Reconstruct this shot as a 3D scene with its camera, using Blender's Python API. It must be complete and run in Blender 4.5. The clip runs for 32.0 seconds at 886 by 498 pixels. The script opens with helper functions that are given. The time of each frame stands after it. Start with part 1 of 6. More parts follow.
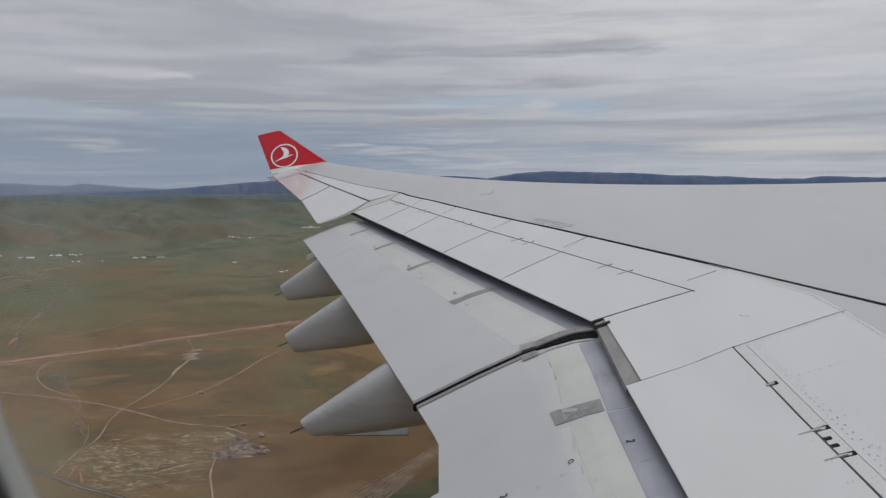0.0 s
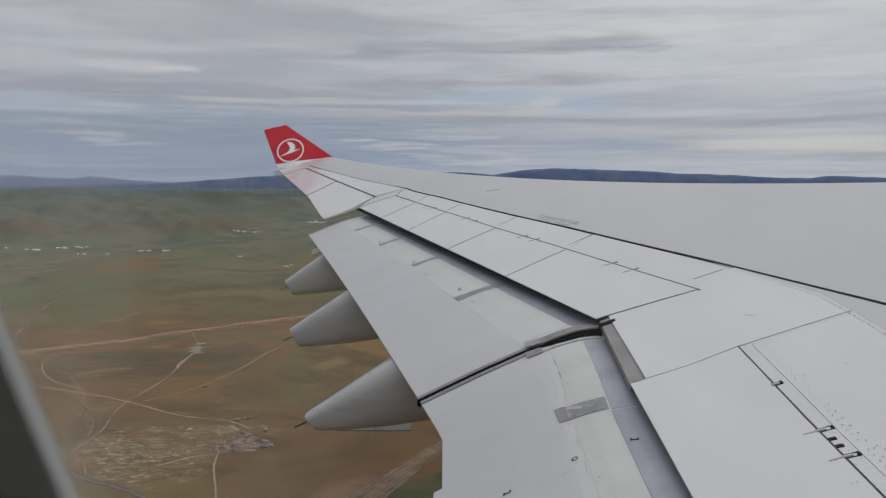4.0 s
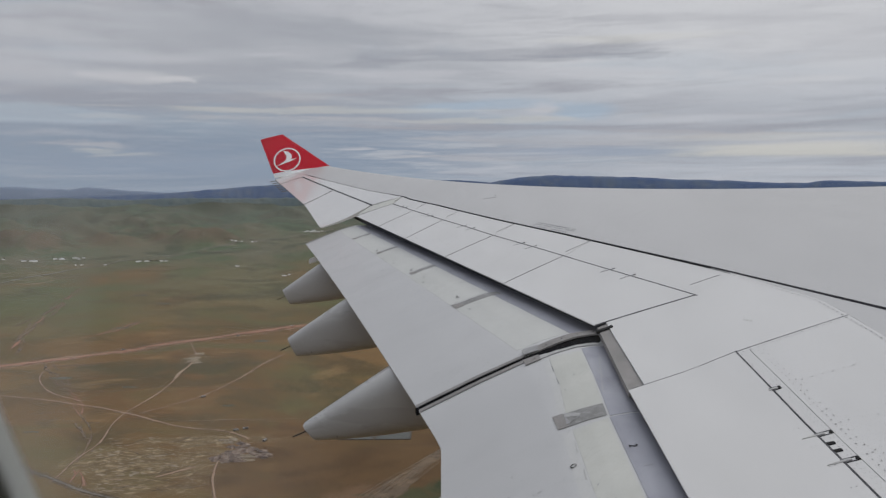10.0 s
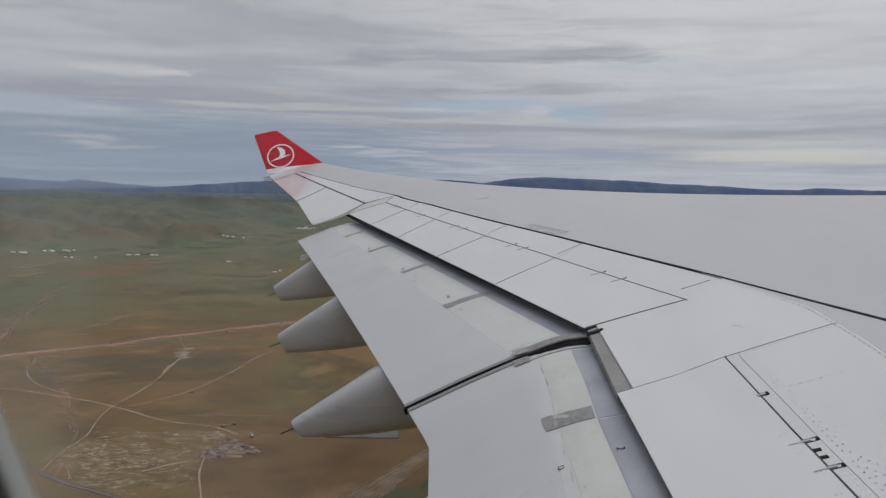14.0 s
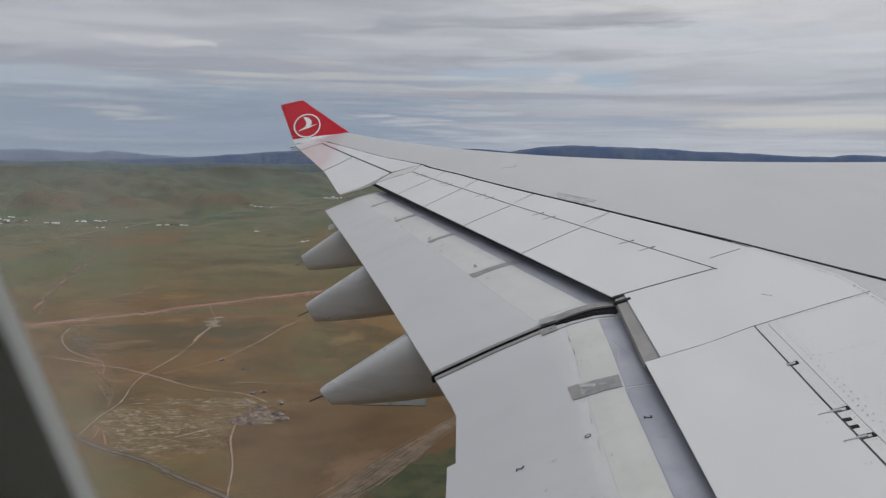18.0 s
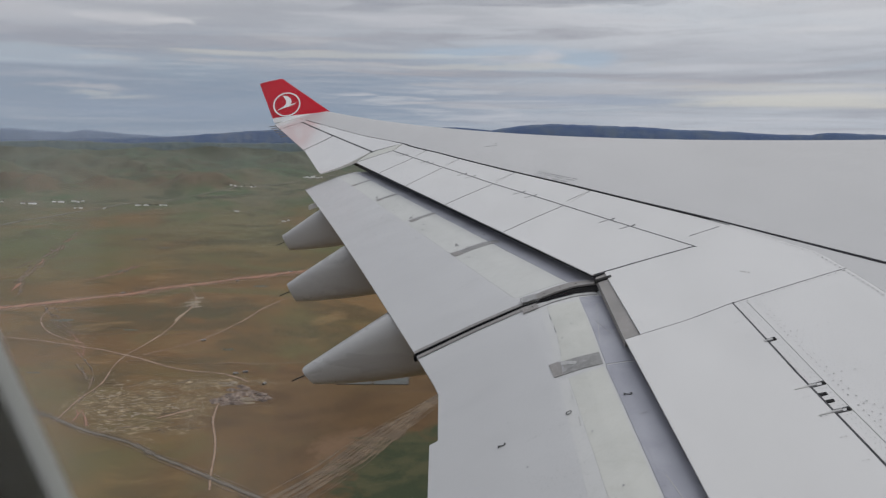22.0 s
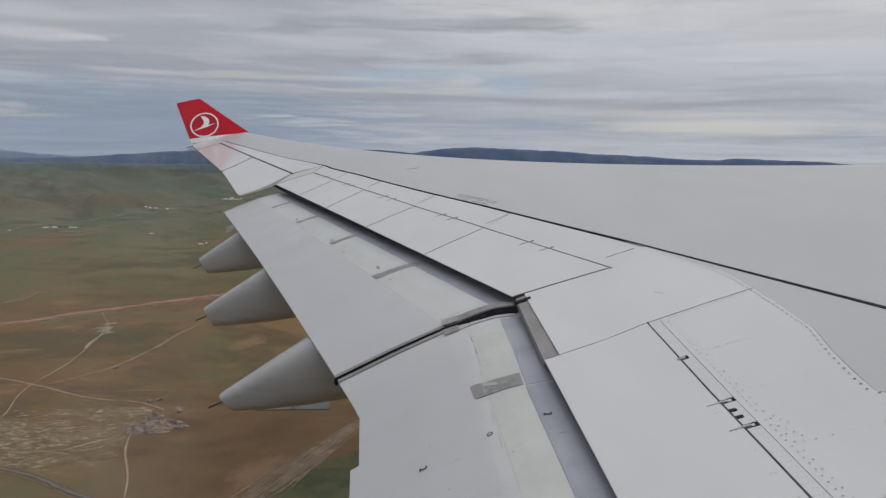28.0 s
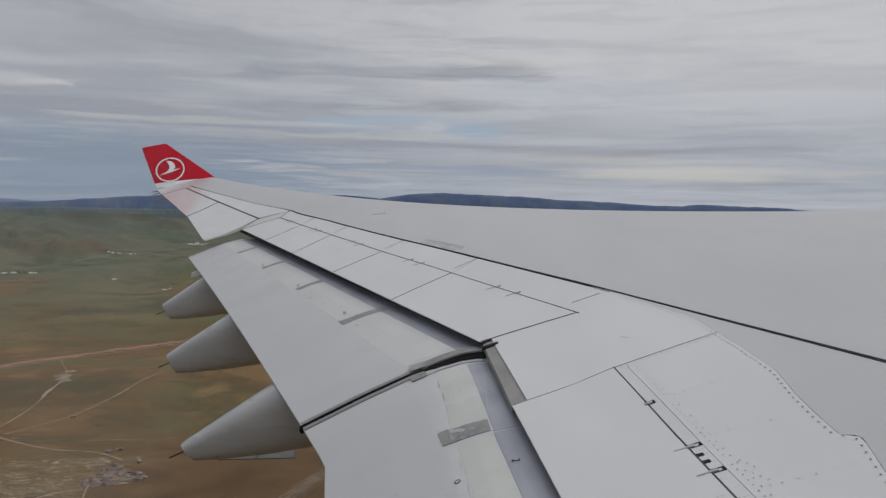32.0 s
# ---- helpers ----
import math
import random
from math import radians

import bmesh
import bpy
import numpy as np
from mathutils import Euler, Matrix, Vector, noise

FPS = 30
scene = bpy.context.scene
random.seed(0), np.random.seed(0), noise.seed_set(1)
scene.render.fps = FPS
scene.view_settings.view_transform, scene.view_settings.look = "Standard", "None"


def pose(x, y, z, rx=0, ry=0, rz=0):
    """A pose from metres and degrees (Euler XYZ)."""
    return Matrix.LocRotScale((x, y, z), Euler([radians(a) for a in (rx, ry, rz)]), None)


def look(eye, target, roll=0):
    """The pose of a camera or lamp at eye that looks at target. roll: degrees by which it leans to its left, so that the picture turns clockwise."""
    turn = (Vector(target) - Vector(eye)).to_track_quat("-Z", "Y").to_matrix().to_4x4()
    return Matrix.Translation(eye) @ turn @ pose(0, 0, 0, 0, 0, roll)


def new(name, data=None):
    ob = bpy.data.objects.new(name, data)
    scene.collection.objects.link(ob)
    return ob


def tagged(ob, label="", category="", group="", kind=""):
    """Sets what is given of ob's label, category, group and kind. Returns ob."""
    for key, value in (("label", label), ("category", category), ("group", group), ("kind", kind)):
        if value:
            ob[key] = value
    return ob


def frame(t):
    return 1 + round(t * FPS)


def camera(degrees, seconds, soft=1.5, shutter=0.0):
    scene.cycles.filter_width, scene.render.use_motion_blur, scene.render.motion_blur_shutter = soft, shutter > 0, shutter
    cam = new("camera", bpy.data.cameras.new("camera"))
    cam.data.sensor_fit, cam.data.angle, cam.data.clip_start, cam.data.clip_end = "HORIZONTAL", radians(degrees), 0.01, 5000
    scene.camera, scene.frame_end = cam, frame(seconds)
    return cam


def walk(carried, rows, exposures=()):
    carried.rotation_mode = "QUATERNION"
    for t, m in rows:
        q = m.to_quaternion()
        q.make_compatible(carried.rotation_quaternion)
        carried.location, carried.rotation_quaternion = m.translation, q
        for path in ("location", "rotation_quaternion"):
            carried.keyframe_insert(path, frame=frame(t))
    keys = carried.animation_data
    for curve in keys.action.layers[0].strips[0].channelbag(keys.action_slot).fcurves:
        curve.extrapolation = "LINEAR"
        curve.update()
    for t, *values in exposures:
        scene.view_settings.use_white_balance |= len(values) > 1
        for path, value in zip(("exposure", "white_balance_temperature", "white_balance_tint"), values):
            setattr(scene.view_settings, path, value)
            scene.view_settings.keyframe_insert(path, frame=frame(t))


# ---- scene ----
# t, x, tilt, lean, turn
PATH = [
    (0, 0.0011, 85.509, 0.427, -0.278),
    (0.5, 0.0009, 85.004, 0.350, -0.315),
    (1, 0.0016, 85.265, 0.216, -0.334),
    (1.5, 0.0007, 85.701, 0.180, -0.207),
    (2, -0.0005, 85.972, 0.083, -0.013),
    (2.5, -0.0060, 85.690, 0.091, 0.108),
    (3, -0.0099, 85.411, 0.108, 0.160),
    (3.5, -0.0071, 85.182, -0.018, 0.194),
    (5.5, -0.0087, 85.614, -0.267, -0.169),
    (6, -0.0047, 85.632, -0.085, -0.279),
    (6.5, -0.0049, 85.399, -0.156, -0.296),
    (7, -0.0047, 85.181, -0.119, -0.164),
    (7.5, -0.0024, 85.161, -0.133, -0.109),
    (8, -0.0005, 85.180, -0.193, -0.084),
    (8.5, -0.0007, 85.240, -0.115, -0.151),
    (9, -0.0000, 85.249, 0.000, -0.000),
    (9.5, 0.0012, 85.420, 0.237, 0.127),
    (10, 0.0011, 85.792, 0.387, -0.094),
    (10.5, -0.0043, 86.652, 0.111, -0.235),
    (11, -0.0095, 87.519, -0.069, -0.324),
    (11.5, -0.0058, 87.899, -0.067, -0.410),
    (12, -0.0017, 87.645, -0.064, -0.390),
    (12.5, -0.0018, 87.032, -0.412, -0.525),
    (13, -0.0014, 86.399, -0.737, -0.600),
    (13.5, -0.0013, 85.968, -0.785, -0.629),
    (15.5, -0.0029, 85.358, -1.133, -0.250),
    (16, -0.0060, 84.886, -0.964, 0.071),
    (16.5, -0.0056, 84.434, -0.678, 0.572),
    (17, -0.0051, 84.278, -0.568, 1.117),
    (17.5, -0.0039, 83.897, -0.505, 1.278),
    (18, -0.0032, 83.592, -0.500, 1.264),
    (18.5, -0.0029, 83.629, -0.440, 1.197),
    (19, -0.0027, 83.689, -0.475, 1.117),
    (19.5, -0.0032, 83.340, -0.542, 1.266),
    (20, -0.0046, 83.162, -0.558, 1.166),
    (20.5, -0.0034, 82.918, -0.440, 0.854),
    (21, -0.0018, 82.679, -0.445, 0.592),
    (21.5, -0.0001, 82.512, -0.341, 0.280),
    (22, 0.0002, 82.137, -0.379, -0.048),
    (22.5, 0.0026, 82.127, -0.162, -0.261),
    (23, 0.0027, 82.280, 0.050, -0.482),
    (23.5, 0.0057, 82.977, -0.016, -0.753),
    (24, 0.0070, 83.535, -0.422, -1.575),
    (24.5, 0.0089, 83.227, -0.284, -2.608),
    (25, 0.0090, 83.254, -0.201, -3.064),
    (25.5, 0.0097, 83.269, -0.176, -3.063),
    (27.5, 0.0087, 83.575, -0.834, -4.967),
    (28, 0.0082, 83.761, -0.867, -5.501),
    (28.5, 0.0082, 83.970, -0.765, -5.826),
    (29, 0.0079, 84.113, -0.612, -6.257),
    (29.5, 0.0079, 84.232, -0.426, -6.597),
    (30, 0.0083, 84.548, -0.322, -6.766),
    (30.5, 0.0085, 85.194, -0.414, -6.969),
    (31, 0.0083, 85.789, -0.627, -7.260),
    (31.5, 0.0083, 86.345, -0.802, -7.513),
    (32, 0.0083, 86.967, -1.001, -7.800),
]
cam = camera(57.0, 32.0, soft=1.3)
# a phone lens: focused on the wing, so the near window rim is soft
cam.data.dof.use_dof, cam.data.dof.focus_distance, cam.data.dof.aperture_fstop = True, 14.0, 11.0
walk(cam, [(t, pose(x, 0, 0, rx, ry, rz)) for t, x, rx, ry, rz in PATH], [(0, 0.0), (9, 0.02), (12, -0.03), (16, 0.02), (20, 0.07), (25, 0.06), (28, 0.02), (32, -0.1)])

# ---- light ----
SUN_EL, SUN_AZ = 42.0, 84.0          # degrees; azimuth from +y towards +x
world = bpy.data.worlds.new("overcast_sky")
scene.world = world
world.use_nodes = True


def build_sky():
    nt = world.node_tree
    nt.nodes.clear()
    N, L = nt.nodes.new, nt.links.new

    def math_node(op, a, b=None, clamp=False):
        n = N("ShaderNodeMath")
        n.operation, n.use_clamp = op, clamp
        for k, v in enumerate((a, b)):
            if v is None:
                continue
            if isinstance(v, (int, float)):
                n.inputs[k].default_value = v
            else:
                L(v, n.inputs[k])
        return n.outputs[0]

    def mix(f, a, b, kind="MIX"):
        n = N("ShaderNodeMixRGB")
        n.blend_type = kind
        for k, v in enumerate((f, a, b)):
            if isinstance(v, (int, float)):
                n.inputs[k].default_value = v
            elif isinstance(v, tuple):
                n.inputs[k].default_value = (*v, 1)
            else:
                L(v, n.inputs[k])
        return n.outputs[0]

    def ramp(v, a, b):
        n = N("ShaderNodeMapRange")
        n.interpolation_type = "SMOOTHSTEP"
        n.inputs[1].default_value, n.inputs[2].default_value = a, b
        L(v, n.inputs[0])
        return n.outputs[0]

    geo = N("ShaderNodeTexCoord")
    sep = N("ShaderNodeSeparateXYZ")
    L(geo.outputs["Generated"], sep.inputs[0])
    x, y, z = sep.outputs
    up = math_node("ADD", math_node("MAXIMUM", z, 0.0), 0.075)
    # layered cloud: bands thin out towards the horizon
    comb = N("ShaderNodeCombineXYZ")
    L(x, comb.inputs[0])
    L(y, comb.inputs[1])
    L(math_node("LOGARITHM", up, math.e), comb.inputs[2])

    def noise_tex(scale, detail, rough, dist, shift, stretch=(1, 1, 1), tilt=0.0):
        m = N("ShaderNodeMapping")
        m.inputs["Location"].default_value = (shift, shift * 0.7, shift * 0.3)
        m.inputs["Scale"].default_value = stretch
        m.inputs["Rotation"].default_value = (0, tilt, 0)
        L(comb.outputs[0], m.inputs[0])
        n = N("ShaderNodeTexNoise")
        n.inputs["Scale"].default_value, n.inputs["Detail"].default_value = scale, detail
        n.inputs["Roughness"].default_value, n.inputs["Distortion"].default_value = rough, dist
        L(m.outputs[0], n.inputs["Vector"])
        return n.outputs[0]

    sky = N("ShaderNodeTexSky")
    sky.sky_type, sky.sun_disc = "NISHITA", False
    sky.sun_elevation, sky.sun_rotation = radians(SUN_EL), radians(SUN_AZ)
    blue = mix(0.88, mix(1.0, sky.outputs[0], (0.085, 0.08, 0.075), "MULTIPLY"), (0.315, 0.405, 0.50))
    broad = noise_tex(1.0, 7, 0.55, 0.5, SKY_SHIFT[0], (1.6, 1.6, 2.6), 0.05)
    streak = noise_tex(1.0, 8, 0.56, 1.2, SKY_SHIFT[1], (2.8, 2.8, 5.0), -0.06)
    fine = noise_tex(1.0, 8, 0.6, 1.1, SKY_SHIFT[2], (10, 10, 15), 0.03)
    gap = noise_tex(1.0, 6, 0.55, 0.6, SKY_SHIFT[3], (3.4, 3.4, 4.6))
    thin = noise_tex(1.0, 7, 0.58, 1.2, SKY_SHIFT[4], (4.6, 4.6, 14.0), 0.05)
    LIGHT = (0.52, 0.525, 0.565)
    LIGHTER = (0.585, 0.588, 0.615)
    DARK_GREY = (0.292, 0.305, 0.35)
    MAUVE = (0.315, 0.318, 0.36)
    MID = (0.36, 0.378, 0.42)
    BLUE = (0.345, 0.445, 0.56)
    PALE = (0.4, 0.47, 0.55)
    CREAM = (0.6, 0.585, 0.535)
    WISP = (0.6, 0.598, 0.62)
    PINK = (0.5, 0.485, 0.5)
    LOW = (0.27, 0.325, 0.42)
    # a veil that is grey-blue low down, paler above and towards the sun
    low = mix(ramp(x, -0.15, 0.35), (0.236, 0.290, 0.372), (0.435, 0.465, 0.52))
    high = mix(ramp(x, -0.40, 0.35), (0.425, 0.44, 0.482), (0.585, 0.592, 0.62))
    body = mix(ramp(z, 0.045, 0.175), low, high)
    even = math_node("SUBTRACT", 1.0, math_node("MULTIPLY", math_node("MULTIPLY", ramp(x, 0.05, 0.35), ramp(z, 0.07, 0.12)), 0.55))

    even = math_node("MULTIPLY", even, math_node("SUBTRACT", 1.0, math_node("MULTIPLY", math_node("MULTIPLY", ramp(x, 0.05, -0.15), ramp(z, 0.10, 0.05)), 0.6)))

    def veil(base, tex, lo, hi, amount, colour):
        return mix(math_node("MULTIPLY", math_node("MULTIPLY", ramp(tex, lo, hi), even), amount), base, colour)

    body = veil(body, broad, 0.50, 0.34, 0.34, DARK_GREY)
    body = veil(body, broad, 0.50, 0.66, 0.34, LIGHT)
    body = veil(body, streak, 0.50, 0.32, 0.42, MAUVE)
    body = veil(body, streak, 0.51, 0.68, 0.39, LIGHT)
    body = veil(body, gap, 0.54, 0.70, 0.34, blue)
    body = veil(body, thin, 0.50, 0.32, 0.39, MAUVE)
    body = veil(body, thin, 0.51, 0.68, 0.34, LIGHT)
    body = veil(body, fine, 0.50, 0.32, 0.21, MAUVE)
    body = veil(body, fine, 0.54, 0.72, 0.21, LIGHTER)

    def cloud(base, cx, cz, rx, rz, wild, tex, amount, colour):
        """A bank, wisp or gap of cloud round one direction, with a ragged outline."""
        a = math_node("DIVIDE", math_node("SUBTRACT", x, cx), rx)
        b = math_node("DIVIDE", math_node("SUBTRACT", z, cz), rz)
        d = math_node("SQRT", math_node("ADD", math_node("MULTIPLY", a, a), math_node("MULTIPLY", b, b)))
        d = math_node("ADD", d, math_node("MULTIPLY", math_node("SUBTRACT", tex, 0.5), wild))
        return mix(math_node("MULTIPLY", ramp(d, 1.35, 0.4), amount), base, colour)

    body = cloud(body, -0.435, 0.1316, 0.155, 0.0180, 3, streak, 0.56, LIGHT)
    body = cloud(body, -0.345, 0.1496, 0.115, 0.0062, 2.5, thin, 0.52, LIGHT)
    body = cloud(body, -0.329, 0.1383, 0.095, 0.0055, 3, thin, 0.44, MID)
    body = cloud(body, -0.106, 0.1410, 0.223, 0.0485, 3.5, streak, 0.44, MID)
    body = cloud(body, -0.274, 0.1823, 0.223, 0.0173, 4, streak, 0.36, MID)
    body = cloud(body, -0.336, 0.1281, 0.046, 0.0046, 5.5, fine, 0.42, WISP)
    body = cloud(body, -0.300, 0.1273, 0.022, 0.0027, 5.5, fine, 0.40, WISP)
    body = cloud(body, 0.056, 0.1601, 0.155, 0.0083, 3.5, thin, 0.49, DARK_GREY)
    body = cloud(body, 0.142, 0.1537, 0.061, 0.0048, 3.5, fine, 0.46, DARK_GREY)
    body = cloud(body, -0.092, 0.1503, 0.041, 0.0055, 4, fine, 0.40, DARK_GREY)
    body = cloud(body, 0.244, 0.1527, 0.027, 0.0042, 4, fine, 0.32, DARK_GREY)
    body = cloud(body, 0.212, 0.1734, 0.095, 0.0042, 3, thin, 0.28, CREAM)
    body = cloud(body, -0.039, 0.1372, 0.108, 0.0076, 3.5, thin, 0.56, LIGHT)
    body = cloud(body, 0.136, 0.1358, 0.115, 0.0069, 3.5, thin, 0.45, LIGHT)
    body = cloud(body, -0.172, 0.1116, 0.051, 0.0055, 5.5, fine, 0.36, PINK)
    body = cloud(body, -0.039, 0.1155, 0.095, 0.0048, 4, fine, 0.41, MAUVE)
    body = cloud(body, 0.182, 0.1193, 0.142, 0.0055, 4, thin, 0.38, MAUVE)
    body = cloud(body, -0.365, 0.1070, 0.176, 0.0062, 4, thin, 0.38, MAUVE)
    body = cloud(body, -0.448, 0.0846, 0.095, 0.0083, 4, streak, 0.52, PALE)
    body = cloud(body, 0.009, 0.0970, 0.064, 0.0076, 3.5, gap, 0.53, BLUE)
    body = cloud(body, 0.170, 0.0907, 0.041, 0.0104, 3, gap, 0.59, BLUE)
    body = cloud(body, 0.084, 0.1022, 0.054, 0.0069, 4, gap, 0.43, BLUE)
    body = cloud(body, 0.121, 0.0952, 0.019, 0.0062, 4, fine, 0.60, LIGHT)
    body = cloud(body, -0.086, 0.0938, 0.194, 0.0036, 5.5, thin, 0.35, CREAM)
    body = cloud(body, -0.237, 0.0860, 0.135, 0.0036, 5.5, fine, 0.30, PINK)
    body = cloud(body, 0.084, 0.0828, 0.101, 0.0036, 5.5, fine, 0.32, CREAM)
    body = cloud(body, -0.107, 0.0796, 0.160, 0.0062, 5.5, thin, 0.33, PINK)
    body = cloud(body, 0.050, 0.0742, 0.155, 0.0048, 3.5, thin, 0.44, MAUVE)
    body = cloud(body, 0.297, 0.0688, 0.128, 0.0055, 3.5, thin, 0.44, MAUVE)
    body = cloud(body, 0.302, 0.0803, 0.101, 0.0048, 4, thin, 0.41, LIGHT)
    body = cloud(body, 0.355, 0.0567, 0.115, 0.0042, 3, thin, 0.32, CREAM)
    body = cloud(body, 0.415, 0.0435, 0.128, 0.0097, 2.5, streak, 0.66, CREAM)
    body = cloud(body, 0.445, 0.0654, 0.081, 0.0055, 4, thin, 0.40, MID)
    body = cloud(body, 0.151, 0.0582, 0.186, 0.0072, 5.5, thin, 0.30, PINK)
    body = cloud(body, 0.191, 0.0425, 0.115, 0.0055, 4, thin, 0.54, LOW)
    body = cloud(body, -0.392, 0.0520, 0.051, 0.0036, 5.5, fine, 0.45, PINK)
    body = cloud(body, -0.387, 0.0452, 0.043, 0.0036, 5.5, fine, 0.35, CREAM)
    body = cloud(body, -0.084, 0.0420, 0.046, 0.0055, 5.5, fine, 0.37, WISP)
    body = cloud(body, -0.106, 0.0493, 0.027, 0.0021, 4, fine, 0.38, LIGHT)
    body = cloud(body, 0.016, 0.0525, 0.037, 0.0031, 5.5, fine, 0.30, WISP)
    body = cloud(body, 0.274, 0.0378, 0.034, 0.0027, 5.5, fine, 0.28, CREAM)
    body = cloud(body, 0.071, 0.0375, 0.101, 0.0055, 5.5, thin, 0.24, PINK)
    body = cloud(body, 0.411, 0.1172, 0.034, 0.0035, 4, fine, 0.44, LIGHTER)
    body = cloud(body, 0.305, 0.1296, 0.020, 0.0035, 4, fine, 0.36, LIGHTER)
    body = cloud(body, -0.312, 0.0293, 0.203, 0.0152, 3, streak, 0.41, LOW)
    # an overcast sky is brightest overhead
    lift = math_node("ADD", 1.0, math_node("MULTIPLY", ramp(z, 0.28, 0.95), SKY_LIFT))
    scale = N("ShaderNodeVectorMath")
    scale.operation = "SCALE"
    L(body, scale.inputs[0])
    L(lift, scale.inputs["Scale"])
    bg, out = N("ShaderNodeBackground"), N("ShaderNodeOutputWorld")
    L(scale.outputs[0], bg.inputs[0])
    bg.inputs[1].default_value = 1.0
    L(bg.outputs[0], out.inputs[0])


SKY_LIFT = 1.0
SKY_SHIFT = (3.1, 8.4, 5.2, 14.2, 27.5)
build_sky()
sun_data = bpy.data.lights.new("sun", "SUN")
sun_data.energy, sun_data.angle, sun_data.color = 1.1, radians(22), (1.0, 0.96, 0.9)
sun = new("sun", sun_data)
sd = Vector((math.sin(radians(SUN_AZ)) * math.cos(radians(SUN_EL)), math.cos(radians(SUN_AZ)) * math.cos(radians(SUN_EL)), math.sin(radians(SUN_EL))))
sun.matrix_world = look(sd * 100, (0, 0, 0))


# ---- materials ----
def material(name, base, second=None, scale=1.0, rough=0.5, metal=0.0, bump=0.0, bump_scale=None, third=None, third_scale=None,
             third_amount=0.5, lo=0.4, hi=0.6, stretch=(1, 1, 1), island=0.0, coat=0.0, rough_var=0.0, sheen=None):
    m = bpy.data.materials.new(name)
    m.use_nodes = True
    nt = m.node_tree
    N, L = nt.nodes.new, nt.links.new
    p = nt.nodes["Principled BSDF"]
    p.inputs["Roughness"].default_value, p.inputs["Metallic"].default_value = rough, metal
    p.inputs["Coat Weight"].default_value = coat
    g = N("ShaderNodeNewGeometry")
    mp = N("ShaderNodeMapping")
    mp.inputs["Scale"].default_value = stretch
    L(g.outputs["Position"], mp.inputs[0])

    def noise_at(s, detail=5, rr=0.6):
        n = N("ShaderNodeTexNoise")
        n.inputs["Scale"].default_value, n.inputs["Detail"].default_value, n.inputs["Roughness"].default_value = s, detail, rr
        L(mp.outputs[0], n.inputs["Vector"])
        return n.outputs[0]

    def ranged(v, a, b, c=0.0, d=1.0):
        n = N("ShaderNodeMapRange")
        n.inputs[1].default_value, n.inputs[2].default_value, n.inputs[3].default_value, n.inputs[4].default_value = a, b, c, d
        L(v, n.inputs[0])
        return n.outputs[0]

    col = N("ShaderNodeMixRGB")
    col.inputs[1].default_value = (*base, 1)
    col.inputs[2].default_value = (*(second or tuple(c * 0.85 for c in base)), 1)
    L(ranged(noise_at(scale), lo, hi), col.inputs[0])
    outc = col.outputs[0]
    if third:
        c2 = N("ShaderNodeMixRGB")
        L(ranged(noise_at(third_scale or scale * 6, 6, 0.65), 0.5, 0.72, 0.0, third_amount), c2.inputs[0])
        L(outc, c2.inputs[1])
        c2.inputs[2].default_value = (*third, 1)
        outc = c2.outputs[0]
    if sheen is not None:
        p.inputs["Specular IOR Level"].default_value = sheen
    if island:
        oi = N("ShaderNodeObjectInfo")
        hs = N("ShaderNodeHueSaturation")
        L(ranged(oi.outputs["Random"], 0, 1, 1 - island, 1 + island), hs.inputs["Value"])
        L(outc, hs.inputs["Color"])
        outc = hs.outputs[0]
    L(outc, p.inputs["Base Color"])
    if rough_var:
        L(ranged(noise_at(scale * 3), 0.3, 0.7, rough - rough_var, rough + rough_var), p.inputs["Roughness"])
    if bump:
        b = N("ShaderNodeBump")
        b.inputs["Strength"].default_value = 0.5
        b.inputs["Distance"].default_value = bump
        L(noise_at(bump_scale or scale * 8, 6), b.inputs["Height"])
        L(b.outputs[0], p.inputs["Normal"])
    return m


PAINT = material("wing_grey_paint", (0.512, 0.509, 0.501), (0.482, 0.479, 0.471), 0.55, 0.42, sheen=0.5, third=(0.40, 0.40, 0.40), third_scale=2.3, third_amount=0.22, stretch=(1, 0.35, 1), rough_var=0.08, island=0.02)
TIP_PAINT = material("glossy_tip_paint", (0.520, 0.517, 0.510), (0.490, 0.487, 0.480), 0.55, 0.17, sheen=0.6, third=(0.40, 0.40, 0.40), third_scale=2.3, third_amount=0.22, stretch=(1, 0.35, 1), rough_var=0.05)
SKIN = material("wing_box_paint", (0.395, 0.393, 0.391), (0.373, 0.371, 0.369), 0.4, 0.40, sheen=0.5, third=(0.33, 0.33, 0.33), third_scale=1.7, third_amount=0.2, stretch=(1, 0.3, 1), rough_var=0.06)
FLAP = material("flap_grey_paint", (0.440, 0.441, 0.439), (0.418, 0.419, 0.417), 0.6, 0.4, third=(0.36, 0.36, 0.36), third_scale=3.0, third_amount=0.25, stretch=(0.4, 1, 1), rough_var=0.07)
CREAM = material("aged_sealant_paint", (0.470, 0.473, 0.438), (0.430, 0.434, 0.402), 1.4, 0.6, third=(0.38, 0.37, 0.33), third_scale=9, third_amount=0.4, bump=0.001)
TAPE = material("worn_metal_tape", (0.225, 0.223, 0.216), (0.175, 0.173, 0.166), 6, 0.45, 0.3, third=(0.42, 0.42, 0.41), third_scale=22, third_amount=0.5)
STRIP = material("bare_seal_strip", (0.215, 0.202, 0.193), (0.175, 0.167, 0.158), 3, 0.6, third=(0.30, 0.29, 0.28), third_scale=15, third_amount=0.4)
